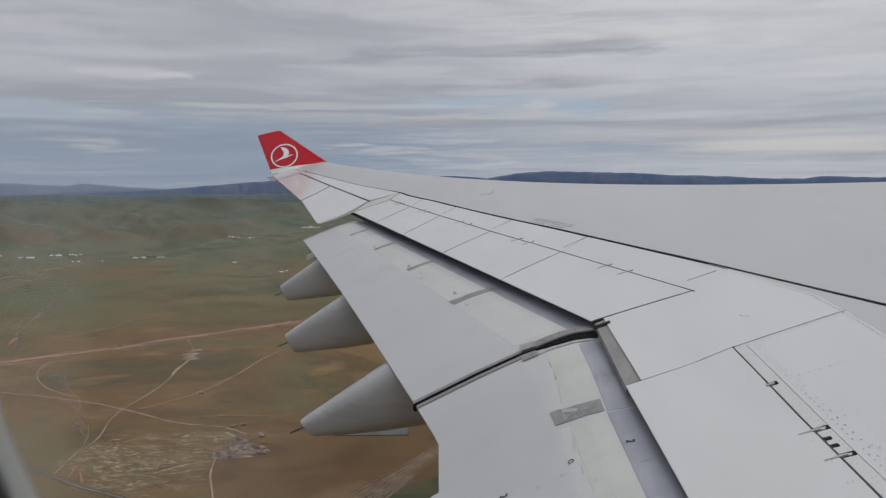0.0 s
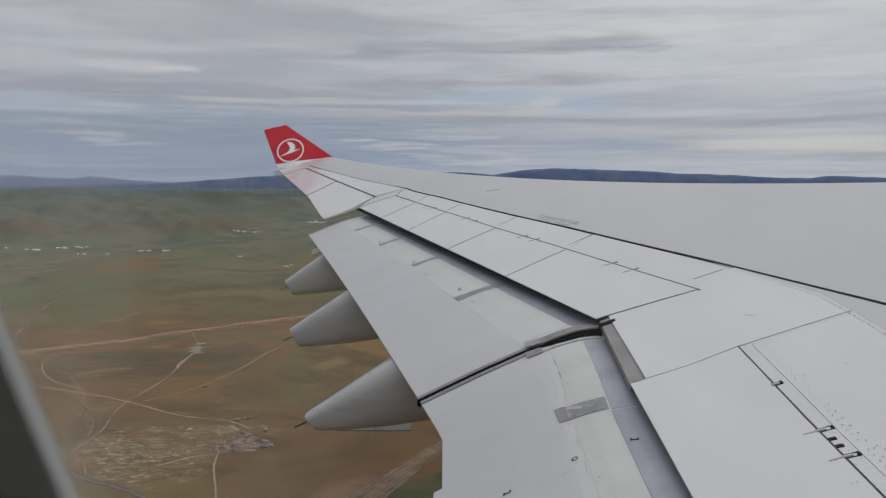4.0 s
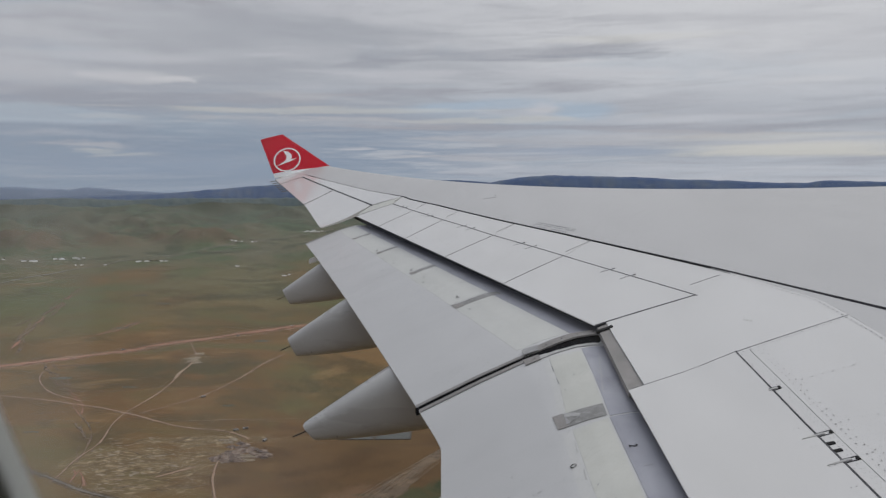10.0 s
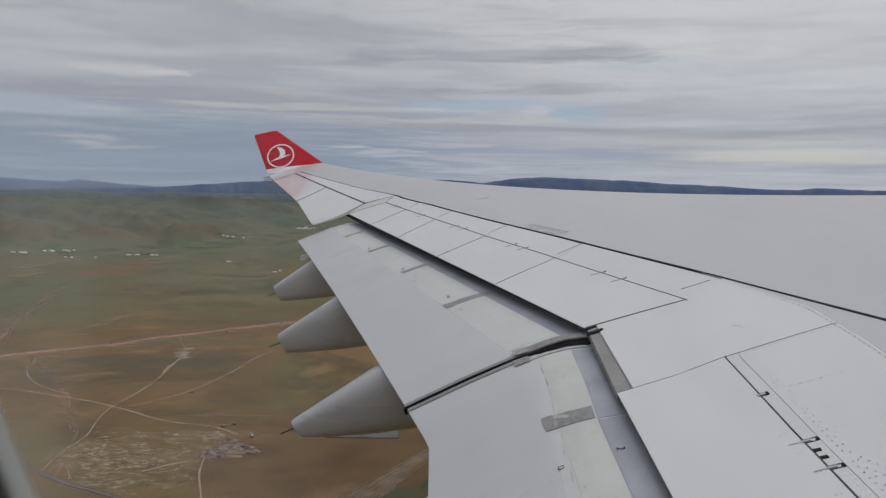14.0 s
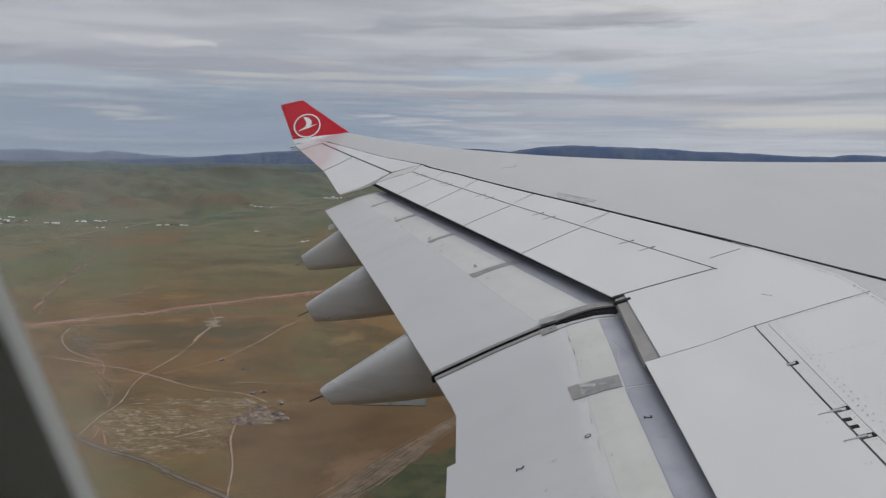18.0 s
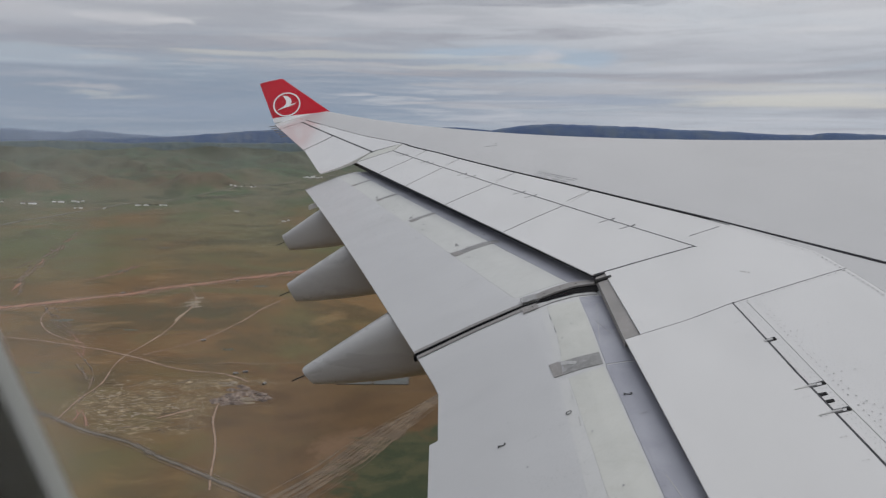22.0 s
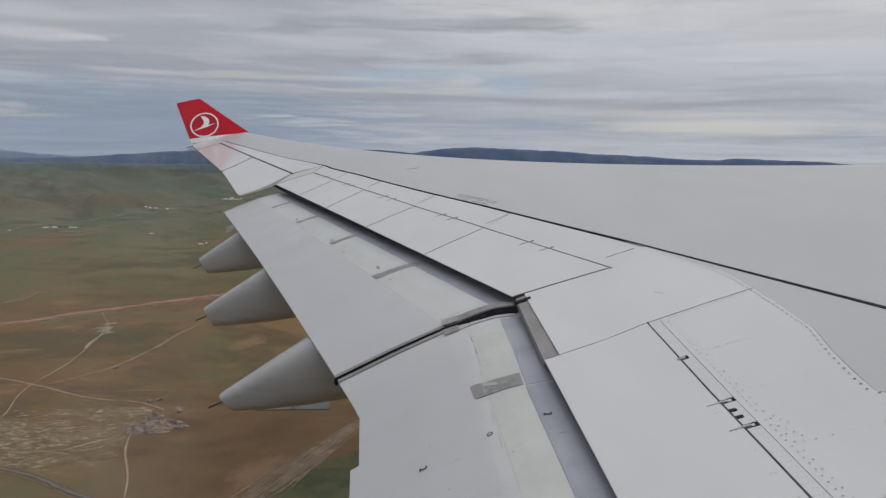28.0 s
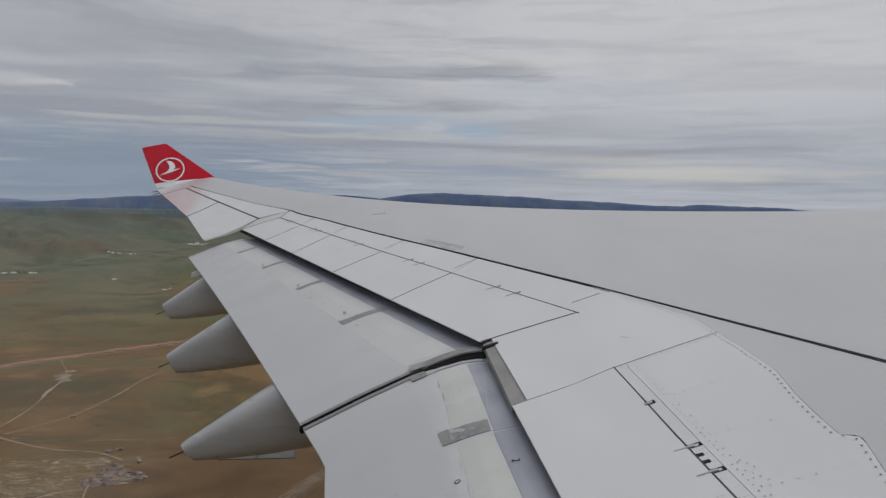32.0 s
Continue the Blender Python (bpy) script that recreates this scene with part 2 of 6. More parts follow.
DARK = material("black_rubber_seal", (0.012, 0.012, 0.015), (0.02, 0.02, 0.024), 4, 0.8, sheen=0.1)
GAP_SHADE = material("gap_shade_black", (0.006, 0.006, 0.007), (0.010, 0.010, 0.011), 4, 1.0, sheen=0.0)
COVE_SHADE = material("cove_shade_black", (0.055, 0.058, 0.07), (0.04, 0.042, 0.05), 2, 0.7, sheen=0.2)
RED = material("red_gloss_paint", (0.52, 0.006, 0.022), (0.46, 0.006, 0.019), 1.2, 0.4, sheen=0.08, third=(0.42, 0.012, 0.03), third_scale=5, third_amount=0.3)
WHITE = material("white_gloss_paint", (0.74, 0.74, 0.74), (0.68, 0.68, 0.68), 2, 0.35)
FAIR = material("fairing_grey_paint", (0.348, 0.346, 0.338), (0.312, 0.310, 0.303), 0.9, 0.30, third=(0.27, 0.27, 0.27), third_scale=4, third_amount=0.35, stretch=(0.4, 1, 1.5), rough_var=0.08)
INK = material("black_marking_paint", (0.012, 0.012, 0.012), None, 5, 0.7, sheen=0.1)
FAINT = material("faded_grey_marking", (0.24, 0.24, 0.25), None, 5, 0.6)
FAINT_WEAR = material("rubbed_grey_paint", (0.40, 0.40, 0.38), (0.34, 0.34, 0.33), 12, 0.6)
SCUFF_GREY = material("grimy_seam", (0.22, 0.22, 0.225), (0.28, 0.28, 0.285), 6, 0.7)
JOINT = material("dirty_panel_joint", (0.045, 0.045, 0.05), (0.075, 0.075, 0.08), 3, 0.8, sheen=0.1)
TONGUE = material("worn_pale_metal", (0.36, 0.36, 0.35), (0.30, 0.30, 0.295), 14, 0.5)
RIVET = material("dirty_fastener_heads", (0.065, 0.065, 0.07), (0.15, 0.15, 0.15), 8, 0.5, 0.3)
CABIN = material("dark_cabin_plastic", (0.80, 0.80, 0.72), (0.75, 0.75, 0.67), 6, 0.7)
REVEAL = material("grey_window_reveal", (0.30, 0.31, 0.29), (0.26, 0.27, 0.25), 9, 0.6)
BODY = material("fuselage_white_paint", (0.80, 0.80, 0.80), (0.76, 0.76, 0.76), 0.4, 0.35)


def ground_material():
    m = bpy.data.materials.new("steppe_grass_and_soil")
    m.use_nodes = True
    nt = m.node_tree
    N, L = nt.nodes.new, nt.links.new
    p = nt.nodes["Principled BSDF"]
    p.inputs["Roughness"].default_value = 0.95
    p.inputs["Specular IOR Level"].default_value = 0.15
    g = N("ShaderNodeNewGeometry")

    def noise_at(s, stretch=(1, 1, 1), detail=6, rr=0.6, dist=0.4, shift=0.0):
        mp = N("ShaderNodeMapping")
        mp.inputs["Scale"].default_value = stretch
        mp.inputs["Location"].default_value = (shift, shift, 0)
        L(g.outputs["Position"], mp.inputs[0])
        n = N("ShaderNodeTexNoise")
        n.inputs["Scale"].default_value, n.inputs["Detail"].default_value = s, detail
        n.inputs["Roughness"].default_value, n.inputs["Distortion"].default_value = rr, dist
        L(mp.outputs[0], n.inputs["Vector"])
        return n.outputs[0]

    def ranged(v, a, b, c=0.0, d=1.0):
        n = N("ShaderNodeMapRange")
        n.interpolation_type = "SMOOTHSTEP"
        n.inputs[1].default_value, n.inputs[2].default_value, n.inputs[3].default_value, n.inputs[4].default_value = a, b, c, d
        L(v, n.inputs[0])
        return n.outputs[0]

    def mix(f, a, b):
        n = N("ShaderNodeMixRGB")
        L(f, n.inputs[0])
        for k, v in ((1, a), (2, b)):
            if isinstance(v, tuple):
                n.inputs[k].default_value = (*v, 1)
            else:
                L(v, n.inputs[k])
        return n.outputs[0]

    def spot(cx, cy, rx, ry, wild, soft):
        """A patch of soil or crop with a ragged outline."""
        mp, ln, add = N("ShaderNodeMapping"), N("ShaderNodeVectorMath"), N("ShaderNodeMath")
        mp.vector_type = "POINT"
        mp.inputs["Location"].default_value = (-cx / rx, -cy / ry, 0)
        mp.inputs["Scale"].default_value = (1 / rx, 1 / ry, 0)
        L(g.outputs["Position"], mp.inputs[0])
        ln.operation = "LENGTH"
        L(mp.outputs[0], ln.inputs[0])
        add.operation = "ADD"
        L(ln.outputs["Value"], add.inputs[0])
        L(ranged(noise_at(0.022, (0.85, 1, 1), 8, 0.7, 0.8, cx), 0.25, 0.75, -wild, wild), add.inputs[1])
        return ranged(add.outputs[0], 1.0 + soft, 1.0 - soft)

    def times(a, b):
        n = N("ShaderNodeMath")
        n.operation = "MULTIPLY"
        L(a, n.inputs[0])
        L(b, n.inputs[1])
        return n.outputs[0]

    sep, nsep = N("ShaderNodeSeparateXYZ"), N("ShaderNodeSeparateXYZ")
    L(g.outputs["Position"], sep.inputs[0])
    L(g.outputs["Normal"], nsep.inputs[0])
    away = N("ShaderNodeVectorMath")
    away.operation = "LENGTH"
    L(g.outputs["Position"], away.inputs[0])
    away = away.outputs["Value"]
    # dry grass over brown soil, in broad soft patches
    c = mix(ranged(noise_at(0.0030, (1, 0.8, 1), 4, 0.5, 0.6), 0.38, 0.62), (0.116, 0.071, 0.035), (0.147, 0.095, 0.047))
    c = mix(ranged(noise_at(0.0042, (0.75, 0.9, 1), 4, 0.52, 0.8, 310), 0.46, 0.62, 0, 0.85), c, (0.093, 0.088, 0.044))
    c = mix(ranged(noise_at(0.0064, (0.8, 0.9, 1), 4, 0.55, 0.9, 55), 0.48, 0.62, 0, 0.85), c, (0.078, 0.060, 0.033))
    c = mix(ranged(noise_at(0.0085, (0.8, 1.0, 1), 4, 0.55, 0.7, 19), 0.55, 0.72, 0, 0.60), c, (0.203, 0.138, 0.074))
    lush = mix(ranged(noise_at(0.0030, (0.8, 0.8, 1), 5, 0.55, 0.6, 77), 0.40, 0.60), (0.084, 0.094, 0.047), (0.118, 0.106, 0.059))
    lush = mix(ranged(noise_at(0.0075, (0.8, 0.8, 1), 5, 0.55, 0.8, 177), 0.50, 0.64, 0, 0.85), lush, (0.070, 0.068, 0.038))
    c = mix(times(ranged(away, 1500, 2500), ranged(noise_at(0.0026, (1, 0.8, 1), 4, 0.5, 0.5, -140), 0.66, 0.42, 0.15, 1.0)), c, lush)
    # fine mottling of tufts and bare spots
    c = mix(ranged(noise_at(0.028, (0.9, 1, 1), 5, 0.6, 0.6, 91), 0.52, 0.70, 0, 0.34), c, (0.074, 0.062, 0.035))
    c = mix(ranged(noise_at(0.036, (0.9, 1, 1), 5, 0.6, 0.6, 33), 0.54, 0.72, 0, 0.30), c, (0.206, 0.155, 0.091))
    c = mix(ranged(noise_at(0.12, detail=3, rr=0.55, shift=71), 0.50, 0.68, 0, 0.22), c, (0.065, 0.052, 0.031))
    # the hills: greener hollows, bare brown domes and spurs
    farcol = mix(ranged(noise_at(0.0030, (1, 0.7, 1), 5, 0.55, 0.6, 205), 0.42, 0.58), (0.066, 0.092, 0.052), (0.112, 0.106, 0.072))
    farcol = mix(ranged(noise_at(0.0085, (0.8, 0.7, 1), 5, 0.6, 0.7, 150), 0.50, 0.62, 0, 0.8), farcol, (0.054, 0.064, 0.043))
    farcol = mix(ranged(noise_at(0.0110, (0.8, 0.7, 1), 5, 0.6, 0.7, 360), 0.54, 0.66, 0, 0.65), farcol, (0.140, 0.120, 0.084))
    farcol = mix(ranged(noise_at(0.03, (0.8, 0.8, 1), 5, 0.6, 0.8, 260), 0.52, 0.68, 0, 0.35), farcol, (0.070, 0.080, 0.058))
    farcol = mix(ranged(nsep.outputs[2], 0.985, 0.88, 0, 0.6), farcol, (0.106, 0.086, 0.062))
    for spec in ((-1645, 3340, 150, 120, 0.5, 0.5), (-1432, 3521, 120, 100, 0.5, 0.5), (-1100, 3612, 190, 130, 0.5, 0.5), (-1820, 3420, 120, 90, 0.5, 0.5), (-1250, 3820, 150, 80, 0.5, 0.5)):
        farcol = mix(times(spot(*spec), ranged(noise_at(0.009, shift=spec[0]), 0.40, 0.62, 0.1, 0.75)), farcol, (0.118, 0.092, 0.068))
    # distant ground drifts to pale bluish green: aerial haze put into the colour
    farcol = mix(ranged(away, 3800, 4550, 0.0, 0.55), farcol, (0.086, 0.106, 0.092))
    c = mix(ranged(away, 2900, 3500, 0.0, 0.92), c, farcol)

    bare = mix(ranged(noise_at(0.05, (0.7, 1, 1), 8, 0.7, 1.0, 12), 0.40, 0.60), (0.103, 0.079, 0.048), (0.154, 0.119, 0.075))
    bare = mix(ranged(noise_at(0.075, (0.85, 1, 1), 9, 0.75, 2.0, 41), 0.53, 0.62, 0, 0.95), bare, (0.36, 0.30, 0.22))
    bare = mix(ranged(noise_at(0.085, (0.85, 1, 1), 9, 0.74, 2.0, 83), 0.54, 0.64, 0, 0.85), bare, (0.072, 0.060, 0.041))
    for spec in ((-305, 870, 70, 75, 0.5, 0.3), (-375, 905, 60, 45, 0.5, 0.35), (-285, 975, 70, 18, 0.5, 0.4), (-436, 1425, 22, 45, 0.5, 0.4)):
        c = mix(times(spot(*spec), ranged(noise_at(0.03, (0.85, 1, 1), shift=spec[1]), 0.35, 0.55, 0.25, 1.0)), c, bare)
    crop = mix(ranged(noise_at(0.03, (0.85, 1, 1), 8, 0.7), 0.4, 0.62), (0.030, 0.041, 0.023), (0.058, 0.060, 0.034))
    gloom = mix(ranged(noise_at(0.010, (0.85, 1, 1), 4, 0.55), 0.4, 0.6), (0.072, 0.045, 0.025), (0.097, 0.062, 0.033))
    gloom = mix(ranged(noise_at(0.028, (0.85, 1, 1), 5, 0.6, 0.6, 63), 0.50, 0.68, 0, 0.45), gloom, (0.063, 0.043, 0.025))
    gloom = mix(ranged(noise_at(0.03, (0.85, 1, 1), 5, 0.62, 0.8, 21), 0.56, 0.72, 0, 0.35), gloom, (0.135, 0.094, 0.054))
    c = mix(times(spot(-75, 870, 165, 240, 0.5, 0.45), ranged(noise_at(0.006, shift=7), 0.3, 0.5, 0.65, 0.95)), c, gloom)
    for spec in ((-423, 2330, 190, 90, 0.5, 0.5), (-560, 1354, 120, 75, 0.5, 0.5), (-385, 1370, 80, 60, 0.5, 0.5), (-190, 1215, 110, 70, 0.5, 0.5), (-640, 2250, 120, 60, 0.5, 0.5)):
        c = mix(times(spot(*spec), ranged(noise_at(0.008, shift=spec[0]), 0.36, 0.56, 0.2, 0.85)), c, (0.064, 0.060, 0.036))
    c = mix(times(spot(-85, 755, 38, 55, 0.6, 0.3), ranged(noise_at(0.02, shift=5), 0.3, 0.6, 0.2, 0.8)), c, (0.150, 0.098, 0.066))
    c = mix(spot(0, 700, 92, 120, 0.4, 0.2), c, crop)
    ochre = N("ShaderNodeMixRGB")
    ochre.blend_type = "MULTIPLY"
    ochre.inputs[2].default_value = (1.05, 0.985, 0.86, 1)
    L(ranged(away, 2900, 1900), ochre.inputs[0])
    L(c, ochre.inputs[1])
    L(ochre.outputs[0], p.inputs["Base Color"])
    b = N("ShaderNodeBump")
    b.inputs["Strength"].default_value, b.inputs["Distance"].default_value = 0.3, 1.2
    L(noise_at(0.03, rr=0.55, detail=3), b.inputs["Height"])
    b2 = N("ShaderNodeBump")
    b2.inputs["Distance"].default_value = 20.0
    L(ranged(away, 2400, 3600, 0.04, 0.5), b2.inputs["Strength"])
    L(noise_at(0.008, rr=0.5, detail=4, dist=0.8, shift=44), b2.inputs["Height"])
    L(b.outputs[0], b2.inputs["Normal"])
    L(b2.outputs[0], p.inputs["Normal"])
    return m


GROUND = ground_material()
PALE = material("pale_dirt_track", (0.31, 0.228, 0.150), (0.25, 0.182, 0.118), 0.03, 0.95, third=(0.16, 0.11, 0.07), third_scale=0.12, third_amount=0.7)
REDDIRT = material("red_dirt_road", (0.30, 0.150, 0.095), (0.23, 0.125, 0.08), 0.03, 0.95, third=(0.36, 0.24, 0.17), third_scale=0.12, third_amount=0.7)
PINKDIRT = material("reddish_dirt_track", (0.285, 0.190, 0.128), (0.235, 0.155, 0.104), 0.03, 0.95, third=(0.16, 0.11, 0.07), third_scale=0.12, third_amount=0.6)
FAINTDIRT = material("faint_wheel_ruts", (0.20, 0.135, 0.09), (0.15, 0.10, 0.066), 0.03, 0.95, third=(0.11, 0.08, 0.05), third_scale=0.1, third_amount=0.7)
RUTS = material("soft_wheel_ruts", (0.185, 0.132, 0.084), (0.125, 0.088, 0.057), 0.03, 0.95)
PALEROAD = material("pale_worn_road", (0.185, 0.172, 0.135), (0.15, 0.14, 0.11), 0.02, 0.9)
GREYROAD = material("worn_asphalt", (0.128, 0.106, 0.082), (0.104, 0.086, 0.067), 0.02, 0.9, third=(0.15, 0.135, 0.115), third_scale=0.1)
BANK = material("low_earth_bank", (0.075, 0.066, 0.054), (0.06, 0.053, 0.044), 0.06, 0.95)


def feather(m, strength, grain):
    """Tracks fade into the soil at their worn edges."""
    nt = m.node_tree
    N, L = nt.nodes.new, nt.links.new
    p = nt.nodes["Principled BSDF"]
    out = nt.nodes["Material Output"]
    uv, sp, g, n = N("ShaderNodeUVMap"), N("ShaderNodeSeparateXYZ"), N("ShaderNodeNewGeometry"), N("ShaderNodeTexNoise")
    L(uv.outputs[0], sp.inputs[0])
    L(g.outputs["Position"], n.inputs["Vector"])
    n.inputs["Scale"].default_value, n.inputs["Detail"].default_value, n.inputs["Roughness"].default_value = grain, 7, 0.7

    def step(op, a, b):
        k = N("ShaderNodeMath")
        k.operation = op
        for i, v in enumerate((a, b)):
            if isinstance(v, (int, float)):
                k.inputs[i].default_value = v
            else:
                L(v, k.inputs[i])
        return k.outputs[0]
    edge = step("SUBTRACT", 1.0, step("ABSOLUTE", step("SUBTRACT", step("MULTIPLY", sp.outputs[0], 2.0), 1.0), 0.0))
    r = N("ShaderNodeMapRange")
    r.interpolation_type = "SMOOTHSTEP"
    r.inputs[1].default_value, r.inputs[2].default_value, r.inputs[4].default_value = 0.05, 0.85, strength
    L(step("ADD", edge, step("MULTIPLY", step("SUBTRACT", n.outputs[0], 0.5), 1.7)), r.inputs[0])
    tr, mx = N("ShaderNodeBsdfTransparent"), N("ShaderNodeMixShader")
    L(r.outputs[0], mx.inputs[0])
    L(tr.outputs[0], mx.inputs[1])
    L(p.outputs[0], mx.inputs[2])
    L(mx.outputs[0], out.inputs[0])


feather(PALE, 0.95, 0.12)
feather(REDDIRT, 0.8, 0.05)
feather(PINKDIRT, 0.9, 0.10)
feather(FAINTDIRT, 0.8, 0.10)
feather(GREYROAD, 0.85, 0.06)
feather(PALEROAD, 0.9, 0.03)
feather(RUTS, 0.7, 0.05)
RUBBLE = material("pale_spoil_rock", (0.23, 0.185, 0.13), (0.16, 0.125, 0.088), 0.06, 0.95, third=(0.26, 0.23, 0.18), third_scale=0.2, third_amount=0.6)
SPOIL = material("dark_spoil_earth", (0.17, 0.125, 0.098), (0.07, 0.05, 0.040), 0.12, 0.95, third=(0.33, 0.26, 0.21), third_scale=0.22, third_amount=0.8)
SHRUB = material("dark_scrub_turf", (0.055, 0.055, 0.035), (0.075, 0.07, 0.045), 0.05, 0.95)
WATER = material("grey_pond_water", (0.085, 0.088, 0.080), (0.062, 0.066, 0.060), 0.03, 0.45, sheen=0.12)
# the ranges carry aerial haze in their base colours, paler with distance
RANGE_NEAR = material("haze_blue_range", (0.043, 0.072, 0.142), (0.058, 0.088, 0.152), 0.004, 0.95, third=(0.115, 0.135, 0.165), third_scale=0.011, third_amount=0.65, bump=8, bump_scale=0.02)
MESA = material("haze_blue_mesa", (0.043, 0.074, 0.155), (0.058, 0.092, 0.165), 0.006, 0.95, third=(0.125, 0.145, 0.155), third_scale=0.008, third_amount=0.6, bump=8, bump_scale=0.02, stretch=(1, 1, 1.6))
RANGE_FAR = material("haze_pale_range", (0.165, 0.205, 0.28), (0.14, 0.18, 0.25), 0.006, 0.95)
HOUSEWALL = material("pale_house_wall", (0.66, 0.65, 0.61), (0.52, 0.50, 0.46), 0.3, 0.8, island=0.25)
HOUSEROOF = material("metal_house_roof", (0.48, 0.46, 0.44), (0.40, 0.40, 0.42), 0.2, 0.6, island=0.4)
CARPAINT = material("dusty_truck_paint", (0.30, 0.28, 0.26), (0.06, 0.06, 0.06), 0.3, 0.5)


# ---- building helpers ----
def mesh_object(name, verts, faces, mat, parent=None, label="", smooth=False):
    me = bpy.data.meshes.new(name)
    me.from_pydata([tuple(v) for v in verts], [], faces)
    me.materials.append(mat)
    if smooth:
        me.polygons.foreach_set("use_smooth", [True] * len(me.polygons))
    me.update()
    ob = new(name, me)
    if parent:
        ob.parent = parent
    if label:
        ob["label"] = label
    return ob


def thing(name, label, category, group="", kind=""):
    return tagged(new(name), label, category, group, kind)


def interp(v, pts):
    """Piecewise linear value through (position, value) pairs."""
    if v <= pts[0][0]:
        return pts[0][1] + (v - pts[0][0]) * (pts[1][1] - pts[0][1]) / (pts[1][0] - pts[0][0])
    for (a, p), (b, q) in zip(pts, pts[1:]):
        if v <= b:
            return p + (q - p) * (v - a) / (b - a)
    (a, p), (b, q) = pts[-2:]
    return q + (v - b) * (q - p) / (b - a)


# ---- wing geometry: x forward, y outboard, z up ----
def lip_x(y):
    return 1.529 - 0.3096 * (y - 8) if y < 19.6 else -2.062 - 0.4578 * (y - 19.6)


def lip_z(y):
    return -1.373 + 0.0636 * (y - 8) if y < 19.6 else -0.635 + 0.1385 * (y - 19.6)


def nose_x(y):
    return -3.39 + 0.625 * (26.3 - y)


def nose_z(y):
    return 0.00456 * y * y - 0.1235 * y + 0.806


def top(x, y):
    """Height of the wing's upper surface."""
    c = nose_x(y) - lip_x(y)
    s = (x - lip_x(y)) / c
    z = lip_z(y) + (nose_z(y) - lip_z(y)) * s
    return z + (0.08 * c * s * (1 - s) if s > 0 else 0.0)


FLAP_CURVE = [(-0.6, -0.75), (0, 0), (0.347, 0.425), (0.6, 0.71), (0.77, 0.86), (0.9, 0.95), (1.0, 0.985), (1.15, 0.98), (1.45, 0.88), (1.7, 0.7)]


def flap_edge(y):
    if y > 7.95:
        return -0.247 - 0.2628 * (y - 7.95) + 0.045 * math.sin(math.pi * min(1, (y - 7.95) / 11.35)), -2.181 + 0.0804 * (y - 7.95)
    return (-0.02 - 0.267 * (y - 7.1) if y > 7.1 else -0.02), -2.181 + 0.12 * (y - 7.95)


def flap_front(y):
    x = lip_x(y) if y > 8 else 1.47
    return x, top(x, y) - interp(y, [(8, 0.10), (19.6, 0.18)])


def flap_at(t, y):
    (a, b), (c, d) = flap_edge(y), flap_front(y)
    return Vector((a + (c - a) * t, y, b + (d - b) * interp(t, FLAP_CURVE)))


def slab(name, grid, thick, mat, parent, label="", smooth=True, edge=0.0):
    """A closed plate from a grid of upper points (rows of Vectors), thick metres deep."""
    n, m = len(grid), len(grid[0])
    if edge:
        g2 = [[p.copy() for p in r] for r in grid]
        for i in range(n):
            for j in range(m):
                if i in (0, n - 1) or j in (0, m - 1):
                    g2[i][j].z -= edge
        grid = g2
    verts = [p for r in grid for p in r]
    deep = thick if callable(thick) else (lambda i, j: thick)
    verts += [grid[i][j] - Vector((0, 0, deep(i, j))) for i in range(n) for j in range(m)]
    k = n * m
    faces = []
    for i in range(n - 1):
        for j in range(m - 1):
            a, b, c, d = i * m + j, (i + 1) * m + j, (i + 1) * m + j + 1, i * m + j + 1
            faces.append((a, b, c, d))
            faces.append((d + k, c + k, b + k, a + k))
    ring = [i * m for i in range(n)] + [(n - 1) * m + j for j in range(1, m)] + [i * m + m - 1 for i in range(n - 2, -1, -1)] + [j for j in range(m - 2, 0, -1)]
    for a, b in zip(ring, ring[1:] + ring[:1]):
        faces.append((b, a, a + k, b + k))
    ob = mesh_object(name, verts, faces, mat, parent, label)
    me = ob.data
    if smooth:
        ups = (n - 1) * (m - 1) * 2
        me.polygons.foreach_set("use_smooth", [i < ups for i in range(len(me.polygons))])
    bm = bmesh.new()
    bm.from_mesh(me)
    bmesh.ops.recalc_face_normals(bm, faces=bm.faces)
    if smooth:
        for e in bm.edges:
            if len(e.link_faces) == 2 and e.link_faces[0].smooth != e.link_faces[1].smooth:
                e.smooth = False
    bm.to_mesh(me)
    bm.free()
    return ob


def bilinear(c, nu, nv, fn):
    """Rows from corners aft-in, aft-out, fore-out, fore-in, each (a, y), placed by fn(a, y)."""
    rows = []
    for i in range(nu + 1):
        u = i / nu
        row = []
        for j in range(nv + 1):
            v = j / nv
            a = (1 - v) * ((1 - u) * c[0][0] + u * c[1][0]) + v * ((1 - u) * c[3][0] + u * c[2][0])
            y = (1 - v) * ((1 - u) * c[0][1] + u * c[1][1]) + v * ((1 - u) * c[3][1] + u * c[2][1])
            row.append(fn(a, y))
        rows.append(row)
    return rows


def on_top(lift=0.0):
    return lambda x, y: Vector((x, y, top(x, y) + lift))


def on_flap(lift=0.0):
    def place(t, y):
        p = flap_at(t, y)
        p.z += lift
        return p
    return place


def shrink(c, gap):
    """Corners drawn in by gap metres towards the middle."""
    mx, my = sum(p[0] for p in c) / 4, sum(p[1] for p in c) / 4
    out = []
    for x, y in c:
        out.append((x + math.copysign(min(gap, abs(mx - x)), mx - x), y + math.copysign(min(gap, abs(my - y)), my - y)))
    return out


def top_plate(name, c, mat, parent, thick=0.05, lift=0.0, nu=8, nv=5, gap=0.0, label="", edge=0.0):
    return slab(name, bilinear(shrink(c, gap) if gap else c, nu, nv, on_top(lift)), thick, mat, parent, label, edge=edge)


